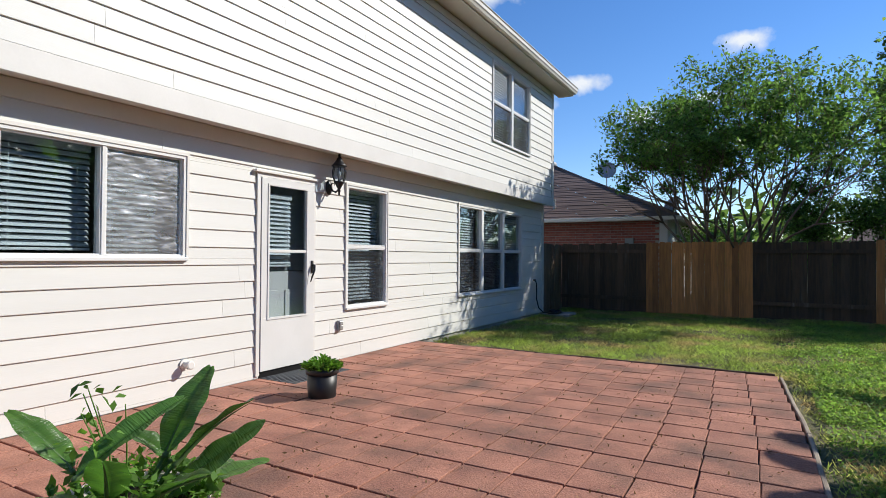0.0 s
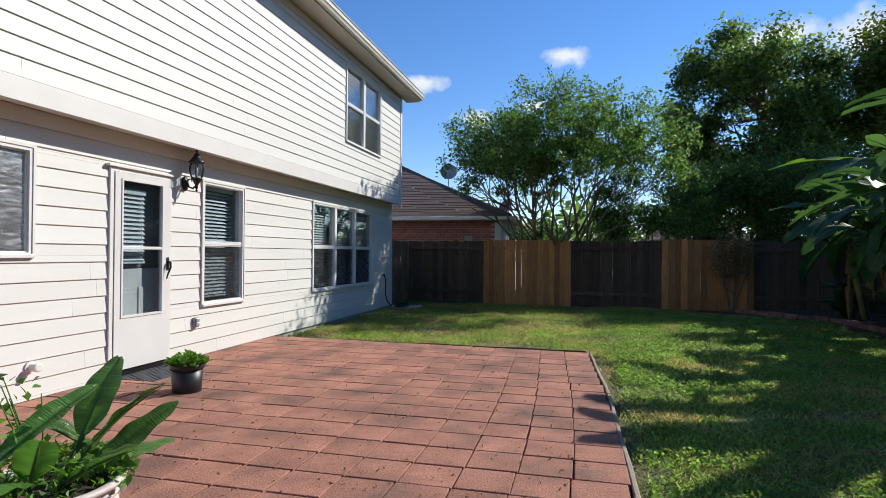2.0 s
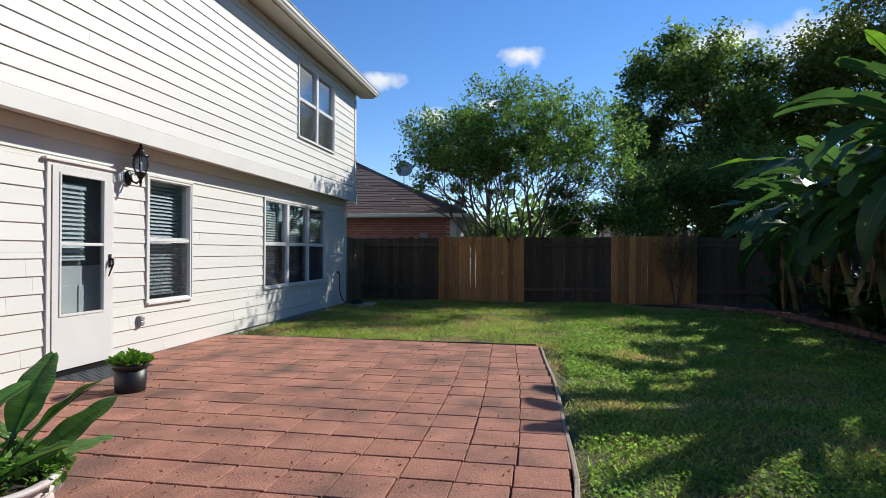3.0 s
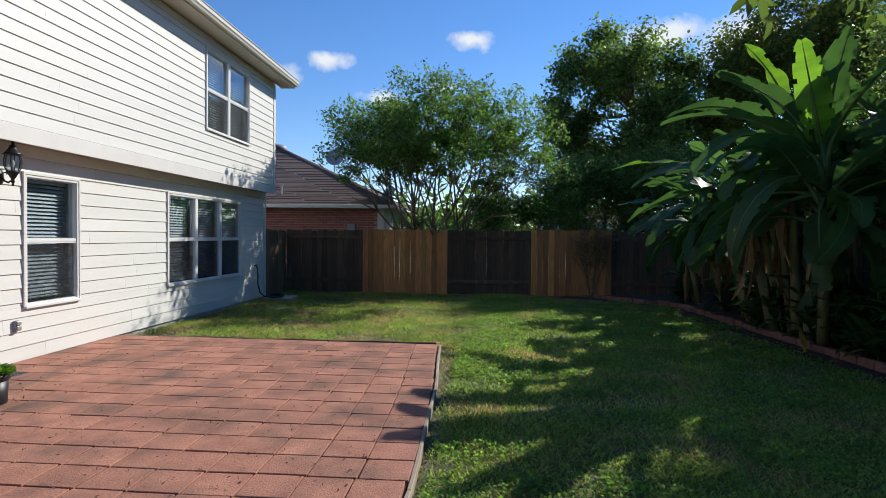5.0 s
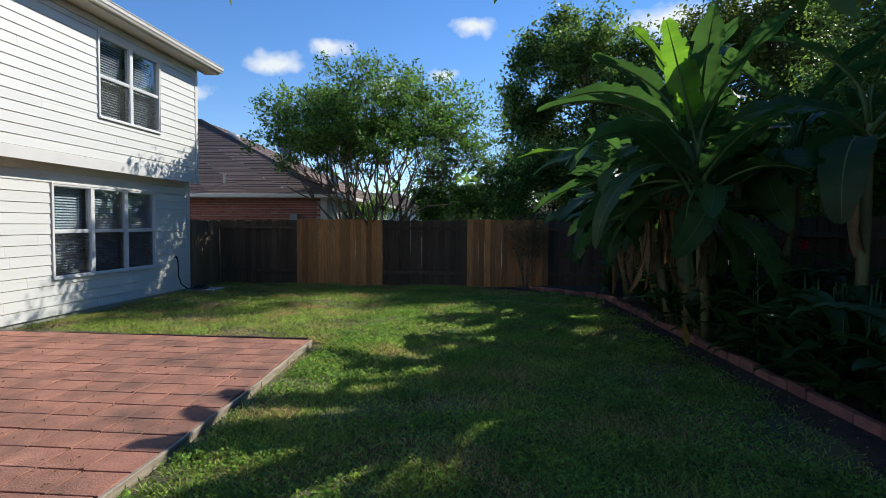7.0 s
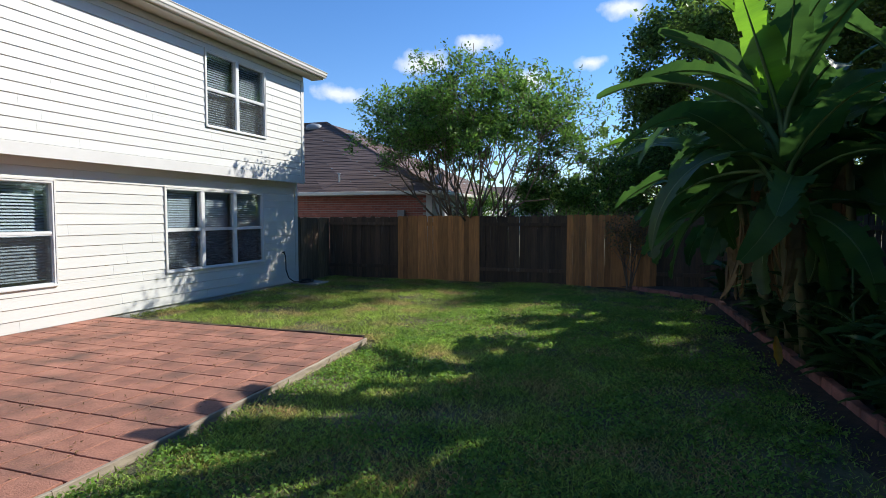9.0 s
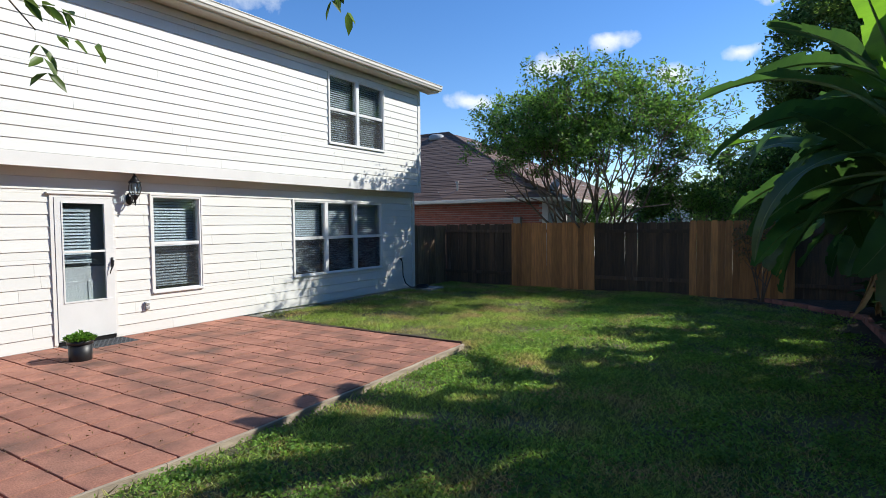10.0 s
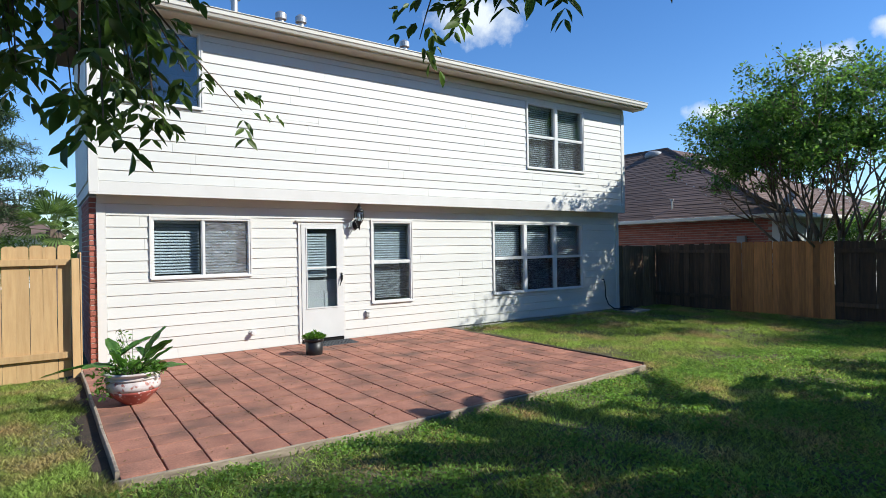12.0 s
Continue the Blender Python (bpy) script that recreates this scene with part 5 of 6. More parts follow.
tree("broadleaf_tree", "tall yellow-green broadleaf tree beyond the fence", (13.2, 22.5, 0), 1, ((13.0, 22.5, 6.9), (4.2, 3.0, 4.7)), None, 43, stem_r=0.24, limbs=70, twigs=900, per_twig=75, size=0.17, aspect=0.6, mat=YELLOWISH, bark=BARK, shell=0.35, puff=0.24, gap=-0.08)
# added, mostly out of view: set where its shadow falls on the lawn
tree("broadleaf_tree", "leafy tree added behind the planted bed to shade the lawn", (11.5, 11.4, 0), 1, ((11.3, 11.4, 5.4), (2.6, 3.0, 2.6)), None, 44, stem_r=0.2, limbs=50, twigs=480, per_twig=80, size=0.11, aspect=0.5, mat=OAK, bark=BARK, shell=0.4, puff=0.28)
branching_tree("crape_myrtle", "lower crape myrtle leafy down to the fence", (2.0, 16.4, 0), 6, (1.9, 16.1, 2.7), (1.5, 1.2, 1.6), 45, MYRTLE, PALE_BARK, stem_r=0.035, first=1.1, levels=5, spread=0.6, fan=0.6, leaf=0.08, per_twig=34, tuft=0.15, floor=-0.95, ratio=0.72)
tree("small_tree", "dense dark shrub behind the old fence", (4.2, 17.6, 0), 2, ((4.1, 17.5, 2.5), (1.6, 1.3, 1.7)), None, 145, stem_r=0.08, limbs=40, twigs=300, per_twig=90, size=0.10, aspect=0.5, mat=OAK, bark=BARK, shell=0.4, puff=0.22)
tree("small_tree", "dense dark shrub behind the board fence", (6.4, 16.6, 0), 2, ((6.3, 16.5, 2.6), (1.9, 1.4, 1.8)), None, 46, stem_r=0.08, limbs=40, twigs=300, per_twig=80, size=0.10, aspect=0.5, mat=OAK, bark=BARK, shell=0.4, puff=0.22)
tree("young_crape_myrtle", "small reddish crape myrtle shrub at the cedar fence", (3.45, 13.85, 0), 5, ((3.45, 13.8, 1.35), (0.55, 0.42, 0.62)), None, 47, stem_r=0.018, limbs=26, twigs=90, per_twig=26, size=0.05, aspect=0.5, mat=REDSHRUB, bark=BARK, shell=0.35, puff=0.08)
# leafy backdrop, its nearer shrubs unseen and added to cut skylight on the lawn
for k, (hx, hy, hz) in enumerate(((8.9, 13.1, 2.6), (8.9, 10.7, 2.5), (8.9, 8.2, 2.4), (8.9, 5.8, 2.3), (8.9, 3.6, 2.2))):
    tree("hedge_shrub", "tall dense dark shrub added behind the side fence", (hx, hy, 0), 3, ((hx, hy, hz), (1.2, 1.6, 1.7)), None, 60 + k, stem_r=0.05, limbs=30, twigs=230, per_twig=70, size=0.12, aspect=0.5, mat=OAK, bark=BARK, shell=0.35, puff=0.22)
# out of view, added so that its dappled shadow covers the right of the lawn
tree("broadleaf_tree", "unseen leafy tree over the side fence, added for its shade", (9.6, 5.6, 0), 1, ((9.3, 5.4, 4.7), (1.9, 2.0, 2.0)), None, 70, stem_r=0.13, limbs=44, twigs=330, per_twig=85, size=0.12, aspect=0.5, mat=OAK, bark=BARK, shell=0.35, puff=0.22, gap=0.0)
# second added shade caster, out of view; gap lets some sun patches through
tree("broadleaf_tree", "unseen leafy tree beyond the side fence, added to shade the lawn", (9.6, 7.4, 0), 1, ((9.4, 7.5, 5.9), (2.2, 2.3, 2.9)), None, 48, stem_r=0.16, limbs=45, twigs=380, per_twig=80, size=0.11, aspect=0.5, mat=OAK, bark=BARK, shell=0.4, puff=0.25, gap=-0.18)



def leaflets(name, at, along, size, mat, parent, rs, aspect=0.34):
    """Lance-shaped leaves with a folded midrib, pointing along given directions."""
    at, d = np.asarray(at, float), np.asarray(along, float)
    n = len(at)
    d /= np.linalg.norm(d, axis=1)[:, None]
    s = np.cross(d, rs.normal(0, 1, (n, 3)) * 0.45 + np.array([0, 0, 1.0]))
    s /= np.linalg.norm(s, axis=1)[:, None]
    u = np.cross(s, d)
    ln = size * rs.uniform(0.6, 1.25, n)[:, None]
    w = ln * aspect * 0.5
    rows = [at, at + d * ln * 0.3 + s * w * 0.9 + u * w * 0.35, at + d * ln * 0.65 + s * w * 0.8 + u * w * 0.2, at + d * ln - u * ln * 0.10, at + d * ln * 0.65 - s * w * 0.8 + u * w * 0.2, at + d * ln * 0.3 - s * w * 0.9 + u * w * 0.35]
    V = np.stack(rows, 1).reshape(-1, 3)
    k = np.arange(n)[:, None] * 6
    F = np.concatenate([k + np.array([0, 1, 2, 3]), k + np.array([0, 3, 4, 5])])
    ob = new(name, soup(name, V, F, mat))
    ob.parent = parent
    return ob


def overhanging_tree():
    """A tree beside the lawn, whose low branches hang into the garden."""
    # unseen crown, widened and thickened to keep skylight off the lawn
    t = tree("overhanging_tree", "leafy ash tree whose low branches hang over the lawn", (6.9, -2.4, 0), 1, ((5.7, 0.6, 5.6), (3.9, 3.0, 1.7)), None, 49, stem_r=0.17, limbs=60, twigs=900, per_twig=100, size=0.15, aspect=0.42, mat=ASH, bark=BARK, shell=0.4, puff=0.28)
    rs = np.random.RandomState(50)
    B = Vector((6.9, -2.4, 0))
    limb_a = [Vector(q) for q in ((6.8, -2.2, 3.0), (5.6, -1.2, 3.9), (4.0, -0.4, 4.2), (2.6, 0.2, 3.9), (1.75, 0.55, 3.3))]
    limb_b = [Vector(q) for q in ((6.75, -2.0, 3.4), (5.8, -0.2, 4.3), (4.6, 1.2, 4.1), (3.5, 2.0, 3.6), (2.7, 2.4, 3.1))]
    for q in (limb_a, limb_b):
        part("limb", tube(bmesh.new(), [p - B for p in q], [0.07, 0.055, 0.04, 0.028, 0.012], 8), BARK, t, smooth=True)
    # hanging shoots: where each leaves its limb, and where its tip hangs
    shoots = [((2.5, 0.3, 3.75), (2.30, 0.79, 2.27)), ((1.8, 0.55, 3.3), (1.62, 1.34, 2.48)), ((2.5, 0.2, 3.8), (2.3, 0.50, 2.32)), ((2.3, 0.4, 3.5), (2.25, 0.65, 2.34)),
              ((2.5, 0.4, 3.6), (2.4, 0.70, 2.36)), ((2.6, 0.3, 3.7), (2.86, 0.56, 2.10)), ((2.7, 0.2, 3.7), (2.78, 0.50, 2.2)), ((3.0, 2.2, 3.4), (2.50, 1.98, 2.74)), ((2.8, 2.35, 3.2), (2.66, 2.14, 2.88)), ((3.4, 2.05, 3.5), (3.28, 1.84, 2.70)), ((3.6, 2.0, 3.6), (3.56, 1.90, 2.58)), ((3.5, 2.0, 3.55), (3.72, 2.02, 2.62))]
    # the thicket of the lowest limb
    for k in range(46):
        a = Vector((rs.uniform(1.9, 2.7), rs.uniform(-0.1, 0.7), rs.uniform(3.3, 3.9)))
        shoots.append((tuple(a), (a.x - 0.25 + rs.normal(0, 0.2), a.y + 0.05 + rs.normal(0, 0.22), rs.uniform(2.42, 3.0))))
    at, along = [], []
    for a, b in shoots:
        pts = curve_between(a, b, rs, 0.10, 8, 0.05)
        part("shoot", tube(bmesh.new(), [p - B for p in pts], [0.009 - 0.0008 * i for i in range(9)], 5), BARK, t)
        for i in range(3, 9):
            p = pts[i]
            tang = (pts[i] - pts[i - 1]).normalized()
            for k in range(rs.randint(1, 3) if i < 8 else 2):
                # a side twig with paired leaves
                side_dir = (Vector(rs.normal(0, 1, 3)).cross(tang).normalized() * 0.8 + tang * 0.5 + Vector((0, 0, -0.25))).normalized()
                ln = rs.uniform(0.08, 0.2)
                end = p + side_dir * ln
                for f in (0.35, 0.65, 1.0):
                    q = p.lerp(end, f)
                    for sg in (-1, 1):
                        o = side_dir.cross(Vector((0, 0, 1))).normalized() * sg
                        at.append(q - B)
                        along.append(side_dir * 0.7 + o * 0.8 + Vector((0, 0, -0.35)) + Vector(rs.normal(0, 0.2, 3)))
    leaflets("hanging_leaves", at, along, 0.09, ASH, t, rs, aspect=0.42)


overhanging_tree()


def potted_paradise(x, y):
    """A glazed, flaking urn with paradise plants and trailing weeds."""
    z = 0.06
    urn = thing("plant_urn", "red glazed urn with flaking white rim, planted", "flower pot", (x, y, z))
    urn.scale = (0.92, 0.92, 0.86)
    glaze = material("flaking_red_urn_glaze", (0.36, 0.085, 0.065), 0.35, 0.15, 7, 50, 0.3, tint=(0.27, 0.06, 0.05), blotch=(0.60, 0.52, 0.52), blotch_scale=17.0, blotch_range=(0.60, 0.66))
    flaked = material("flaked_white_urn_slip", (0.62, 0.57, 0.56), 0.5, 0.15, 9, 50, 0.3, tint=(0.48, 0.40, 0.39), blotch=(0.33, 0.12, 0.095), blotch_scale=15.0, blotch_range=(0.55, 0.62))
    rimm = material("worn_white_urn_rim", (0.62, 0.58, 0.56), 0.5, 0.15, 7, 50, 0.3, tint=(0.45, 0.36, 0.35))
    part("body", lathe(bmesh.new(), [(0.12, 0.0), (0.135, 0.015), (0.20, 0.08), (0.262, 0.15), (0.278, 0.185)], 40), glaze, urn, "red glaze flaking to white", smooth=True)
    part("shoulder", lathe(bmesh.new(), [(0.279, 0.1852), (0.287, 0.23), (0.28, 0.29), (0.262, 0.315)], 40), flaked, urn, "white slip flaking to red", smooth=True)
    part("rim", lathe(bmesh.new(), [(0.263, 0.312), (0.285, 0.322), (0.283, 0.335), (0.268, 0.345), (0.29, 0.375), (0.312, 0.385), (0.315, 0.40), (0.30, 0.412), (0.272, 0.405), (0.25, 0.37)], 40), rimm, urn, "worn white rolled rim", smooth=True)
    for a in (45, 165, 285):
        bm = bmesh.new()
        tube(bm, [(0.275 + 0.035 * math.sin(k * math.pi / 6), 0.0, 0.29 + 0.10 * k / 6) for k in range(7)], 0.013, 8)
        bmesh.ops.rotate(bm, verts=bm.verts, cent=(0, 0, 0), matrix=Matrix.Rotation(radians(a), 3, "Z"))
        part("handle", bm, rimm, urn, smooth=True)
    part("soil", lathe(bmesh.new(), [(0.24, 0.35), (0.262, 0.36), (0.262, 0.37), (0.05, 0.38)], 24), SOIL, urn)
    rs = np.random.RandomState(60)
    pl = thing("paradise_plant", "glossy paddle-leaved plant growing in the red urn", "plant", (x - 0.04, y - 0.05, z + 0.30))
    rows = (  # stalk foot, stalk head, azimuth, rise, length, width
        ((0.10, 0.08), (0.14, 0.16, 0.25), 95, 62, 0.42, 0.17), ((0.10, 0.10), (0.16, 0.20, 0.20), 60, 50, 0.40, 0.19), ((0.12, 0.04), (0.24, 0.12, 0.10), 55, 42, 0.46, 0.16),
        ((0.05, 0.12), (0.10, 0.20, 0.20), 200, 35, 0.28, 0.14), ((0.12, 0.12), (0.18, 0.28, 0.06), 75, 14, 0.36, 0.12), ((0.0, 0.14), (0.05, 0.34, 0.08), 95, 6, 0.30, 0.11),
        ((-0.02, -0.12), (0.02, -0.14, 0.22), 70, 40, 0.48, 0.15), ((0.08, -0.05), (0.12, -0.08, 0.12), 330, 55, 0.34, 0.17), ((0.05, -0.10), (0.12, -0.14, 0.14), 290, 25, 0.36, 0.16),
        ((0.02, -0.14), (0.08, -0.40, 0.20), 262, -8, 0.50, 0.12), ((0.14, 0.0), (0.22, 0.02, 0.10), 10, 35, 0.35, 0.16), ((-0.1, -0.04), (-0.14, -0.08, 0.2), 200, 45, 0.40, 0.15))
    for (fx, fy), head, az, u, ln, w in rows:
        foot = Vector((fx, fy, 0.0))
        head = Vector(head)
        part("stalk", tube(bmesh.new(), [foot, foot.lerp(head, 0.55) + Vector((0, 0, 0.03)), head], [0.011, 0.009, 0.007], 6), PARADISE, pl, smooth=True)
        ob = part("leaf", blade(ln, w * 1.15, rs.uniform(0.15, 0.6), rs.uniform(0.4, 0.75), rs, 18, 5, stalk=0.02, wave=0.035, tip=0.85, curl=0.35), (PARADISE, RIB), pl, smooth=True)
        ob.matrix_basis = leaf_pose(head, az, u, rs.uniform(-25, 25))
    ob = part("dry_tip", blade(0.12, 0.08, 0.5, 0.5, rs, 6, 2, stalk=0.01), DRYLEAF, pl, "dry papery leaf end", smooth=True)
    ob.matrix_basis = leaf_pose((0.16, 0.30, 0.12), 60, 30)
    pl.scale = (0.88, 0.88, 0.85)
    wd = thing("trailing_weeds", "small leafy weeds trailing over the urn rim", "plant", (x, y, z + 0.315))
    n = 420
    a, r = rs.uniform(0, 6.28, n), 0.25 * np.sqrt(rs.uniform(0, 1, n))
    c = np.stack([r * np.cos(a), r * np.sin(a), rs.uniform(0.0, 0.16, n)], 1)
    m = 130
    hang = np.stack([0.05 + rs.normal(0, 0.06, m), -0.30 + rs.normal(0, 0.05, m), rs.uniform(-0.22, 0.10, m)], 1)
    b = rs.uniform(0.3, 2.6, 260)
    over = np.stack([(0.27 + rs.uniform(-0.05, 0.06, 260)) * np.cos(b), (0.27 + rs.uniform(-0.05, 0.06, 260)) * np.sin(b), rs.uniform(0.0, 0.10, 260)], 1)
    tall = np.stack([rs.normal(-0.05, 0.05, 40), rs.normal(-0.10, 0.05, 40), rs.uniform(0.2, 0.48, 40)], 1)
    leaves("leaf_mass", np.concatenate([c, hang, over, tall]), 0.05, 0.5, HERB, wd, rs, kind="stuff")
    for k in range(6):
        q = Vector((rs.normal(-0.05, 0.04), rs.normal(-0.1, 0.05), rs.uniform(0.3, 0.48)))
        part("stem", tube(bmesh.new(), [(q.x * 0.5, q.y * 0.5, 0.0), q * 0.6, q], [0.004, 0.003, 0.002], 5), HERB, wd)


potted_paradise(-2.06, 1.20)


def small_pot(x, y):
    z = 0.055
    t = thing("nursery_pot", "black plastic nursery pot on the patio", "flower pot", (x, y, z))
    part("body", lathe(bmesh.new(), [(0.118, 0.0), (0.124, 0.01), (0.135, 0.225), (0.128, 0.225), (0.12, 0.21)], 32), PLASTIC, t, smooth=True)
    part("rim", lathe(bmesh.new(), [(0.136, 0.215), (0.146, 0.22), (0.147, 0.262), (0.139, 0.266), (0.131, 0.262), (0.129, 0.24)], 32), PLASTIC, t, smooth=True)
    part("soil", lathe(bmesh.new(), [(0.11, 0.215), (0.128, 0.22), (0.128, 0.235), (0.03, 0.24)], 20), SOIL, t)
    rs = np.random.RandomState(70)
    h = thing("potted_herb", "bright green leafy herb in the black pot", "plant", (x, y, z + 0.235))
    n = 520
    a, r = rs.uniform(0, 6.28, n), 0.155 * np.sqrt(rs.uniform(0, 1, n))
    at = np.stack([r * np.cos(a), r * np.sin(a), 0.02 + rs.uniform(0, 0.10, n) * (1.1 - r / 0.2)], 1)
    along = np.stack([np.cos(a) * (0.3 + r * 4), np.sin(a) * (0.3 + r * 4), rs.uniform(0.1, 1.1, n)], 1)
    leaflets("foliage", at, along, 0.05, HERB, h, rs, aspect=0.6)
    for k in range(9):
        q = Vector((0.13 * math.cos(k * 2.4), 0.13 * math.sin(k * 2.4), 0.07)) * (0.3 + 0.07 * k)
        part("stem", tube(bmesh.new(), [(q.x * 0.5, q.y * 0.5, 0), (q.x, q.y, 0.08)], [0.004, 0.003], 5), HERB, h)


small_pot(-3.45, 3.84)


def door_mat():
    t = thing("door_mat", "dark grey ribbed rubber mat before the door", "door mat", (-4.22, 4.47, 0.07))
    part("base", boxes((-0.24, -0.42, 0.0, 0.24, 0.42, 0.008), bevel=0.003), RUBBER, t)
    me = mesh_of("rib", boxes((-0.022, -0.006, 0.0085, 0.022, 0.006, 0.013)), RUBBER)
    for i in range(9):
        for j in range(26):
            b = part("rib", me, None, t)
            b.location = (-0.204 + i * 0.051, -0.39 + j * 0.0312, 0)
            b.rotation_euler = (0, 0, 0.785 if (i + j) % 2 else -0.785)


door_mat()


def hose_and_pad():
    pad = tagged(part("concrete_pad", boxes((-4.42, 12.35, -0.02, -3.80, 12.95, 0.055), bevel=0.012), CONCRETE, None), "weathered grey concrete pad at the house corner", "pad")
    h = thing("garden_hose", "black garden hose hanging from a wall tap and coiled", "hose", (LOW, 11.95, 0))
    pts = [(0.06, 0, 0.80), (0.09, 0.0, 0.76), (0.09, 0.02, 0.6), (0.08, 0.04, 0.4), (0.10, 0.12, 0.2), (0.16, 0.26, 0.09), (0.26, 0.42, 0.075)]
    for k in range(30):
        a = k * 0.45
        pts.append((0.34 + (0.17 - 0.002 * k) * math.cos(a - 2.2), 0.52 + (0.22 - 0.002 * k) * math.sin(a - 2.2), 0.072 + 0.002 * k))
    part("tube", tube(bmesh.new(), pts, 0.014, 8), PLASTIC, h, smooth=True)
    tap = thing("wall_tap", "dark metal hose tap on the siding", "tap", (LOW + 0.015, 11.95, 0.82))
    part("body", tube(bmesh.new(), [(0, 0, 0), (0.05, 0, 0), (0.065, 0, -0.03)], [0.014, 0.016, 0.013], 10), BLACK, tap)
    part("wheel", lathe(bmesh.new(), [(0.01, 0.015), (0.03, 0.02), (0.03, 0.028), (0.01, 0.03)], 14, (0.04, 0, 0)), BLACK, tap)


hose_and_pad()

# ---------------------------------------------------------------- distance


def far_house(x, y, w, d, h, turn, label):
    t = thing("far_house", label, "house", (x, y, 0), "far houses")
    t.rotation_euler = (0, 0, radians(turn))
    part("wall", boxes((-w / 2, -d / 2, 0, w / 2, d / 2, h)), SIDING, t)
    bm = bmesh.new()
    v = [bm.verts.new(p) for p in ((-w / 2 - 0.5, -d / 2 - 0.5, h), (w / 2 + 0.5, -d / 2 - 0.5, h), (w / 2 + 0.5, d / 2 + 0.5, h), (-w / 2 - 0.5, d / 2 + 0.5, h), (-w / 4, 0, h + 2.0), (w / 4, 0, h + 2.0))]
    for f in ((0, 1, 5, 4), (1, 2, 5), (2, 3, 4, 5), (3, 0, 4), (3, 2, 1, 0)):
        bm.faces.new([v[i] for i in f])
    part("roof", bm, SHINGLE, t)
    pane = MATS["dark_pane"]
    for k in range(3):
        q = -w / 2 + w * (k + 0.5) / 3
        win = part("window", boxes((q - 0.6, -d / 2 - 0.05, h - 1.7, q + 0.6, -d / 2 - 0.003, h - 0.5)), VINYL, t)
        part("pane", boxes((q - 0.5, -d / 2 - 0.07, h - 1.6, q + 0.5, -d / 2 - 0.052, h - 0.6)), pane, win)


far_house(-9.5, 62, 9, 8, 3.0, 8, "distant white house with a brown roof")
far_house(-27, 56, 10, 8, 3.0, 30, "distant white house with a grey-brown roof")
far_house(12, 66, 10, 8, 3.0, -5, "distant pale house beyond the trees")
far_house(-34, -3.5, 9, 8, 2.6, 90, "distant house beyond the side fence")


def far_woods():
    rs = np.random.RandomState(90)
    cs = []
    for k in range(260):
        a = rs.uniform(0, 2 * np.pi)
        r = rs.uniform(75, 110)
        h = rs.uniform(6, 11.0)
        n = 130
        c = np.stack([r * np.cos(a) + rs.normal(0, 3.0, n), r * np.sin(a) + rs.normal(0, 3.0, n), np.abs(rs.normal(0, 0.45, n)) * h], 1)
        cs.append(c)
    ob = leaves("far_woods", np.concatenate(cs), 1.5, 0.6, OAK, None, rs, kind="stuff")
    tagged(ob, "belt of distant green trees along the horizon", "trees")


far_woods()
tree("far_shrub", "low leafy shrub behind the cedar fence", (-1.5, 19.8, 0), 2, ((-1.4, 19.8, 1.7), (1.3, 0.9, 0.9)), None, 53, stem_r=0.04, limbs=20, twigs=110, per_twig=50, size=0.09, aspect=0.5, mat=MYRTLE, bark=BARK, shell=0.4, puff=0.16)
tree("far_shrub", "low leafy shrub beyond the old fence", (1.6, 20.5, 0), 2, ((1.6, 20.5, 1.6), (1.6, 0.9, 1.0)), None, 54, stem_r=0.04, limbs=20, twigs=120, per_twig=50, size=0.09, aspect=0.5, mat=OAK, bark=BARK, shell=0.4, puff=0.16)
tree("far_shrub", "grey-green shrub beyond the pine fence", (-17.4, -0.5, 0), 2, ((-17.4, -0.6, 1.45), (1.2, 1.3, 0.95)), None, 55, stem_r=0.05, limbs=20, twigs=130, per_twig=55, size=0.10, aspect=0.4, mat=OAK, bark=BARK, shell=0.4, puff=0.18)


def palm(x, y, trunk, reach):
    rs = np.random.RandomState(91)
    t = thing("fan_palm", "fan palm with a rough trunk beyond the fence", "palm tree", (x, y, 0))
    bm = bmesh.new()
    pts = [Vector((0.03 * math.sin(k), 0, trunk * k / 10)) for k in range(11)]
    tube(bm, pts, [0.2 + 0.03 * (k % 2) for k in range(11)], 10)
    part("trunk", bm, BARK, t)
    for k in range(22):
        az, up = 137.5 * k, 80 - 110 * k / 22
        bm = bmesh.new()
        tube(bm, [(0, 0, 0), (0.55 * reach, 0, 0)], [0.014, 0.009], 5)
        for j in range(17):
            b = radians(-80 + 10 * j)
            ln = 0.62 * reach * (0.75 + 0.25 * math.cos(b))
            o = Vector((0.5 * reach, 0, 0))
            d = Vector((math.cos(b), math.sin(b), -0.12 * abs(math.sin(b))))
            n = Vector((-math.sin(b), math.cos(b), 0)) * 0.03
            v = [bm.verts.new(q) for q in (o, o + d * ln * 0.6 + n, o + d * ln + Vector((0, 0, -0.12)), o + d * ln * 0.6 - n)]
            bm.faces.new(v)
        ob = part("frond", bm, PALM, t)
        ob.matrix_basis = leaf_pose((0, 0, trunk), az, up, rs.uniform(-20, 20))


palm(-17.2, 0.75, 2.45, 1.2)


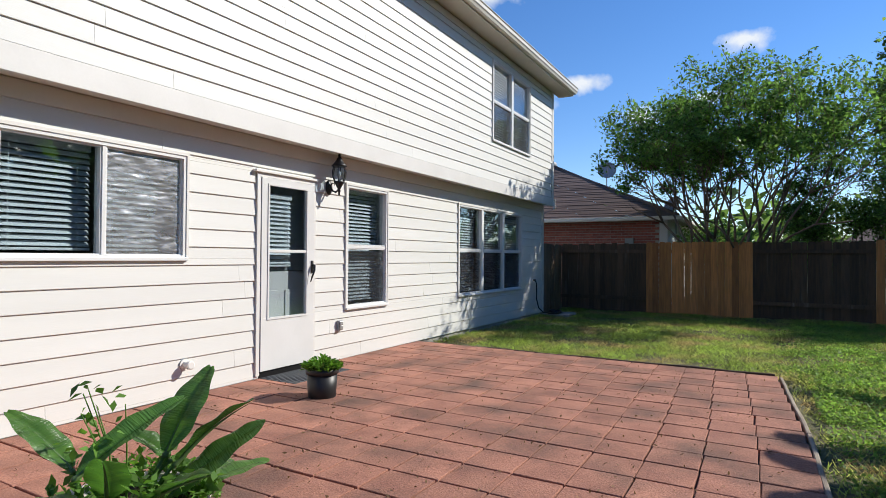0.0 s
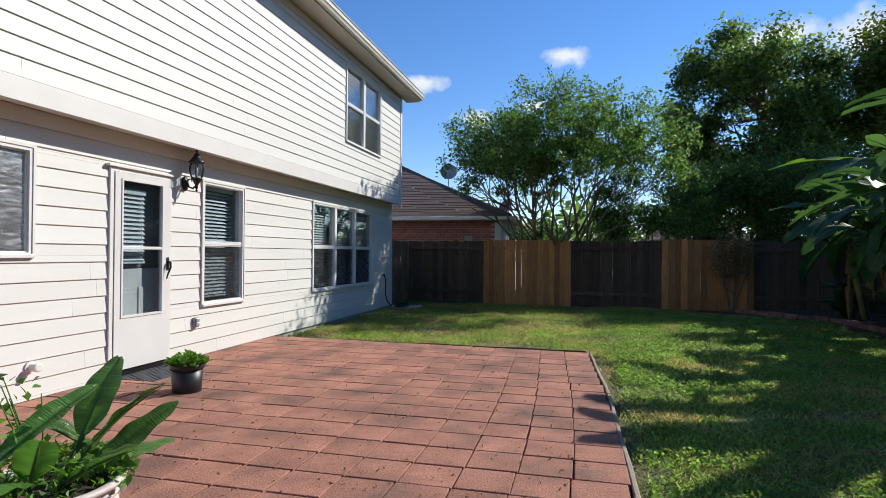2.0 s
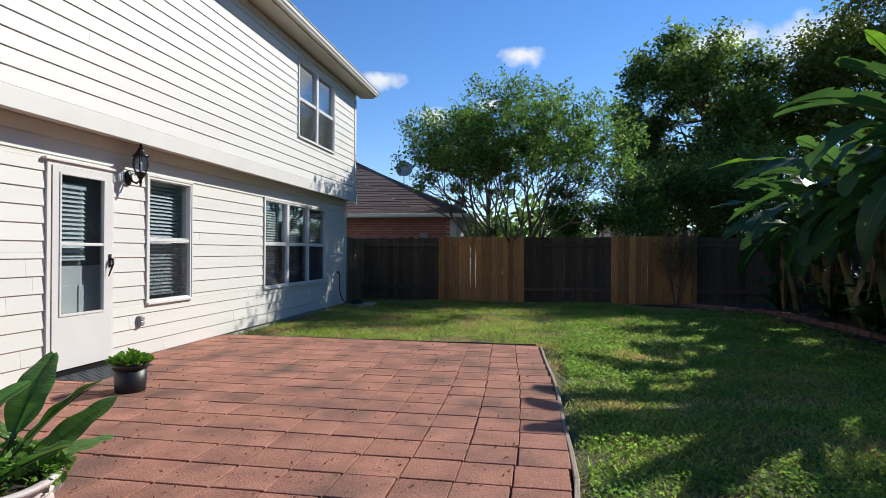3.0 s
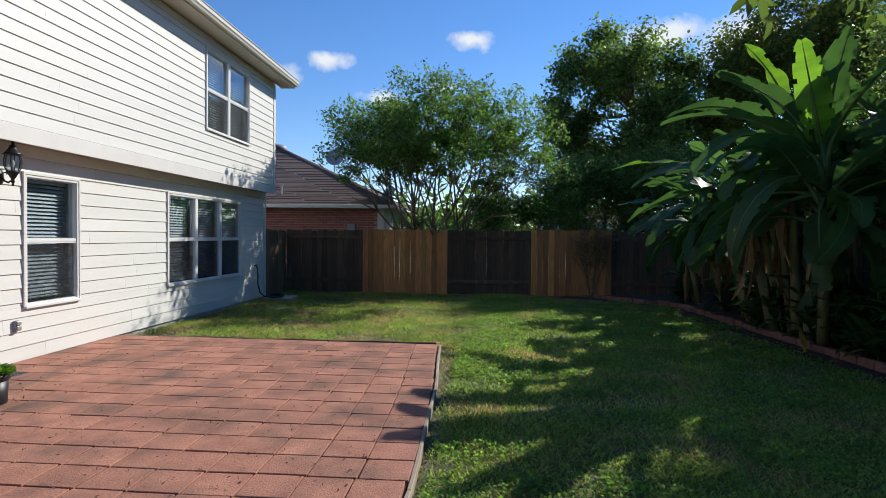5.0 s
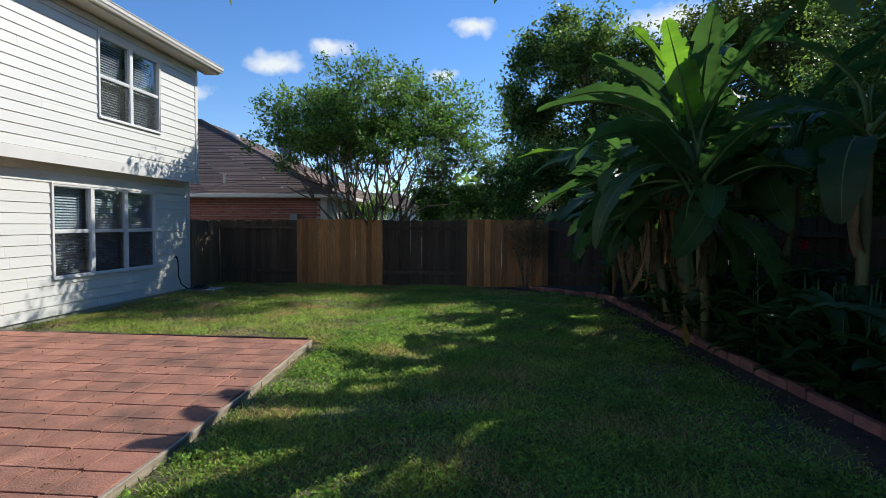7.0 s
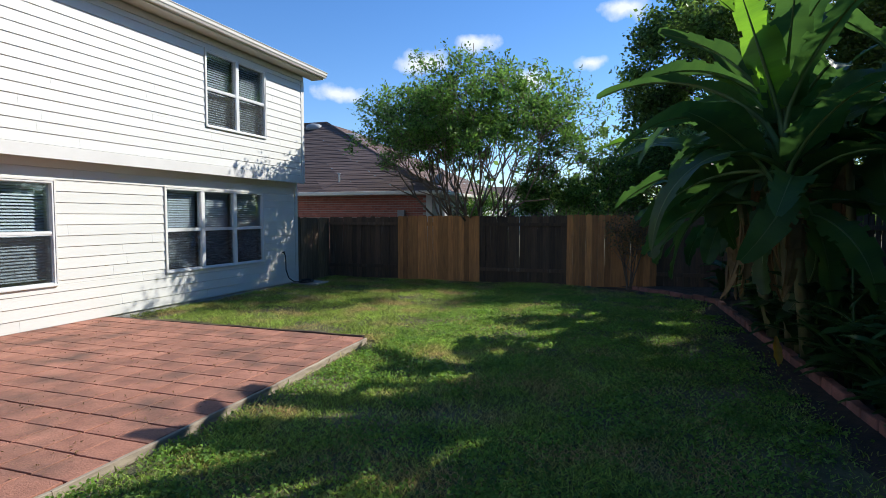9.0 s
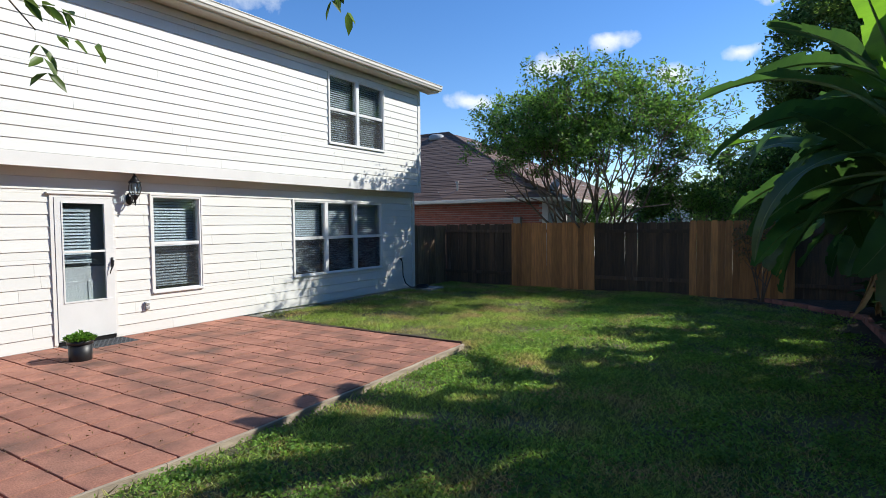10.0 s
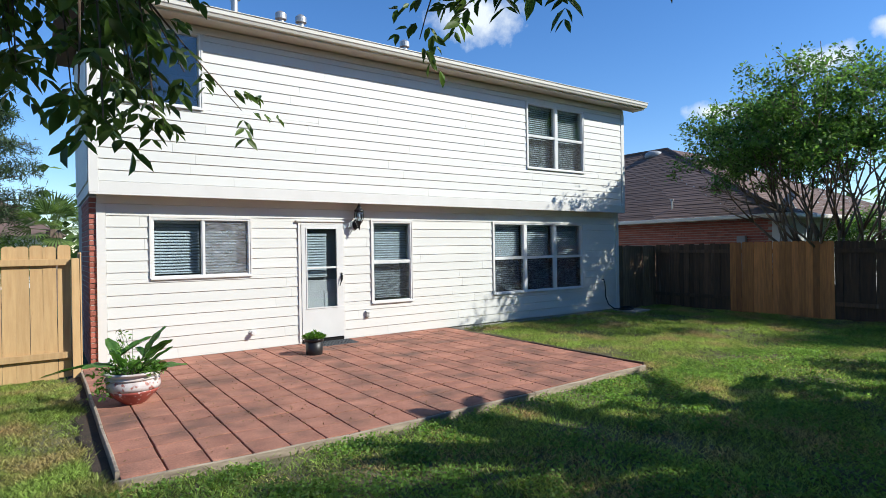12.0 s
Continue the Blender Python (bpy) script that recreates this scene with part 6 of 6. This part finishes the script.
def pine_tree(x, y, h):
    rs = np.random.RandomState(92)
    t = thing("pine_tree", "tall pine with tufted needles beyond the fence", "tree", (x, y, 0))
    part("trunk", tube(bmesh.new(), [(0, 0, -0.1), (0.05, 0, h * 0.5), (0, 0.05, h)], [0.22, 0.15, 0.03], 9), BARK, t, smooth=True)
    bm = bmesh.new()
    cs = []
    for k in range(46):
        z = h * (0.28 + 0.7 * k / 46)
        a = 2.4 * k
        ln = (h - z) * 0.32 + 0.7
        end = Vector((ln * math.cos(a), ln * math.sin(a), z + 0.35))
        tube(bm, [(0, 0, z), (end.x * 0.5, end.y * 0.5, z + 0.05), end], [0.04, 0.025, 0.01], 5)
        for j in range(7):
            f = 0.4 + 0.6 * j / 6
            c = np.array([end.x * f, end.y * f, z + 0.35 * f]) + rs.normal(0, 0.12, 3)
            cs.append(c + rs.normal(0, 0.15, (60, 3)))
    part("limbwork", bm, BARK, t)
    leaves("needles", np.concatenate(cs), 0.34, 0.11, PINE_NEEDLE, t, rs, lift=-0.4)


pine_tree(-22.5, -2.0, 10.0)

# ---------------------------------------------------------------- brick corner of the house
brick_wall = thing("wall_brick_veneer", "red brick veneer on the end of the house", "wall", kind="structure")
part("mortar_bed", boxes((-7.3, Y0 - 0.085, 0.03, LOW - 0.015, Y0 + 0.008, 2.50)), MORTAR, brick_wall)
me_brick = mesh_of("brick", boxes((-0.097, -0.05, 0.004, 0.097, 0.045, 0.066), bevel=0.004), BRICK)
for row in range(32):
    for col in range(8):
        b = part("brick", me_brick, None, brick_wall)
        b.location = (LOW - 0.105 - col * 0.206 - (0.103 if row % 2 else 0) + 0.006 * ((row * 5 + col) % 3), Y0 - 0.044, 0.035 + row * 0.0765)
    if row % 2:
        b = part("brick", me_brick, None, brick_wall)
        b.location, b.scale = (LOW - 0.052, Y0 - 0.044, 0.035 + row * 0.0765), (0.48, 1, 1)

# ---------------------------------------------------------------- patio slabs
slabs = [mesh_of("paver", boxes((-0.1615, -0.1605, -0.035, 0.1615, 0.1605, 0.0), bevel=0.006), PAVER)]
COLS, ROWS = 15, 20
dx, dy = (PX1 - PX0) / COLS, (PY1 - PY0) / ROWS
for i in range(COLS):
    shift = rng.uniform(-0.012, 0.012)
    for j in range(ROWS):
        b = part("paver", slabs[0], None, patio)
        stretch = (float(patio_edge(PY0 + (j + 0.5) * dy)) - PX0) / (PX1 - PX0)
        x = PX0 + (i + 0.5) * dx * stretch
        b.location = (x + rng.uniform(-0.004, 0.004), PY0 + (j + 0.5) * dy + rng.uniform(-0.004, 0.004) + shift * (0.4 if 0 < j < ROWS - 1 else 0), 0.05 + 0.025 * (PX1 - x) / 4.6 + rng.uniform(-0.002, 0.002))
        b.rotation_euler = (rng.uniform(-0.004, 0.004), rng.uniform(-0.004, 0.004), rng.uniform(-0.008, 0.008))
        b.scale = ((dx * stretch - 0.008) / 0.323, (dy - 0.014) / 0.321, 1)

# ---------------------------------------------------------------- lawn


def lawn():
    """Grass blades, thicker where the lawn is nearest, thin on the worn patches."""
    rs = np.random.RandomState(100)
    X, Y = [], []
    for x0, x1, y0, y1, per in ((-0.6, 5.6, 0.0, 7.5, 4300), (-4.6, 5.2, 7.5, 14.5, 2200), (1.2, 5.8, -4.0, 0.86, 1500), (-4.4, 1.2, -3.0, 0.86, 4200)):
        n = int((x1 - x0) * (y1 - y0) * per)
        X.append(rs.uniform(x0, x1, n))
        Y.append(rs.uniform(y0, y1, n))
    x, y = np.concatenate(X), np.concatenate(Y)
    patch = np.sin(x * 2.1 + 1.3 * np.sin(y * 1.7)) * np.sin(y * 1.9 + 0.7 * np.sin(x * 2.3)) + 0.5 * np.sin(x * 5.3 + y * 3.1) * np.sin(y * 6.1 - x * 2.2)
    keep = ~((x < patio_edge(y) + 0.05) & (x > -4.6) & (y > 0.72 + 0.05 * np.sin(x * 5)) & (y < 7.19)) & (x < bed_edge(y) - 0.16 - 0.2 * rs.uniform(0, 1, len(x))) & (rs.uniform(0, 1, len(x)) < np.clip(0.92 + 0.6 * patch, 0.2, 1) * np.clip((bed_edge(y) - x) / 1.9, 0.15, 1) * np.where((y > 0.8) & (y < 7.2) & (x > 0), np.clip((x - patio_edge(y) - 0.04) / 0.4, 0.12, 1), 1))
    keep &= ~((x < LOW + 0.02) & (y > 0.8)) & ~((x < -3.8) & (y > 12.3) & (y < 13.0))
    x, y, patch = x[keep], y[keep], patch[keep]
    n = len(x)
    a = rs.uniform(0, 2 * np.pi, n)
    h = rs.uniform(0.02, 0.05, n) * (1 + 0.3 * patch)
    w = rs.uniform(0.0035, 0.008, n)
    lean = rs.uniform(0.4, 1.9, n) * h
    la = rs.uniform(0, 2 * np.pi, n)
    z = 0.012 * np.sin(x * 1.7 + y * 0.6) * np.sin(y * 1.3 - x * 0.4) + 0.006 * np.sin(x * 5.1) * np.sin(y * 4.3) - 0.004
    sx, sy = np.cos(a) * w, np.sin(a) * w
    lx, ly = np.cos(la) * lean, np.sin(la) * lean
    V = np.stack([np.stack([x - sx, y - sy, z], 1), np.stack([x + sx, y + sy, z], 1), np.stack([x + lx + sx * 0.3, y + ly + sy * 0.3, z + h], 1), np.stack([x + lx - sx * 0.3, y + ly - sy * 0.3, z + h * 0.97], 1)], 1).reshape(-1, 3)
    ob = new("lawn_grass", soup("lawn_grass", V, np.arange(4 * n).reshape(n, 4), GRASS))
    tagged(ob, "short green lawn with worn patches", "grass", kind="stuff")
    # low broad-leaved weeds among the grass
    m = 420
    cx, cy = rs.uniform(0.3, 5.0, m), -0.9 + 14.2 * rs.uniform(0, 1, m) ** 1.3
    wide = rs.uniform(0.08, 0.24, m)
    pts = np.concatenate([np.stack([rs.normal(q, d, 260), rs.normal(r, d, 260), rs.uniform(0.015, 0.06, 260)], 1) for q, r, d in zip(cx, cy, wide)])
    pts = pts[(pts[:, 0] > np.where(pts[:, 1] < 0.7, -1.5, np.where(pts[:, 1] < 7.2, 0.40, -4.2))) & (pts[:, 0] < bed_edge(pts[:, 1]) - 0.12)]
    ob = leaves("lawn_weeds", pts, 0.028, 0.8, WEED, None, rs, lift=0.0, kind="stuff")
    tagged(ob, "patches of low clover-like weeds in the lawn", "weeds")
    # dry bits and small fallen leaves on the patio and the lawn
    k = 1300
    lit = np.stack([rs.uniform(-4.3, 0.1, k), rs.uniform(0.9, 7.0, k), np.zeros(k)], 1)
    lit[:, 2] = 0.057 + 0.025 * (PX1 - lit[:, 0]) / 4.6
    ob = leaves("leaf_litter", lit, 0.026, 0.4, DRYLEAF, None, rs, lift=0.0, kind="stuff")
    tagged(ob, "small dry leaf bits scattered on the pavers", "litter")


lawn()
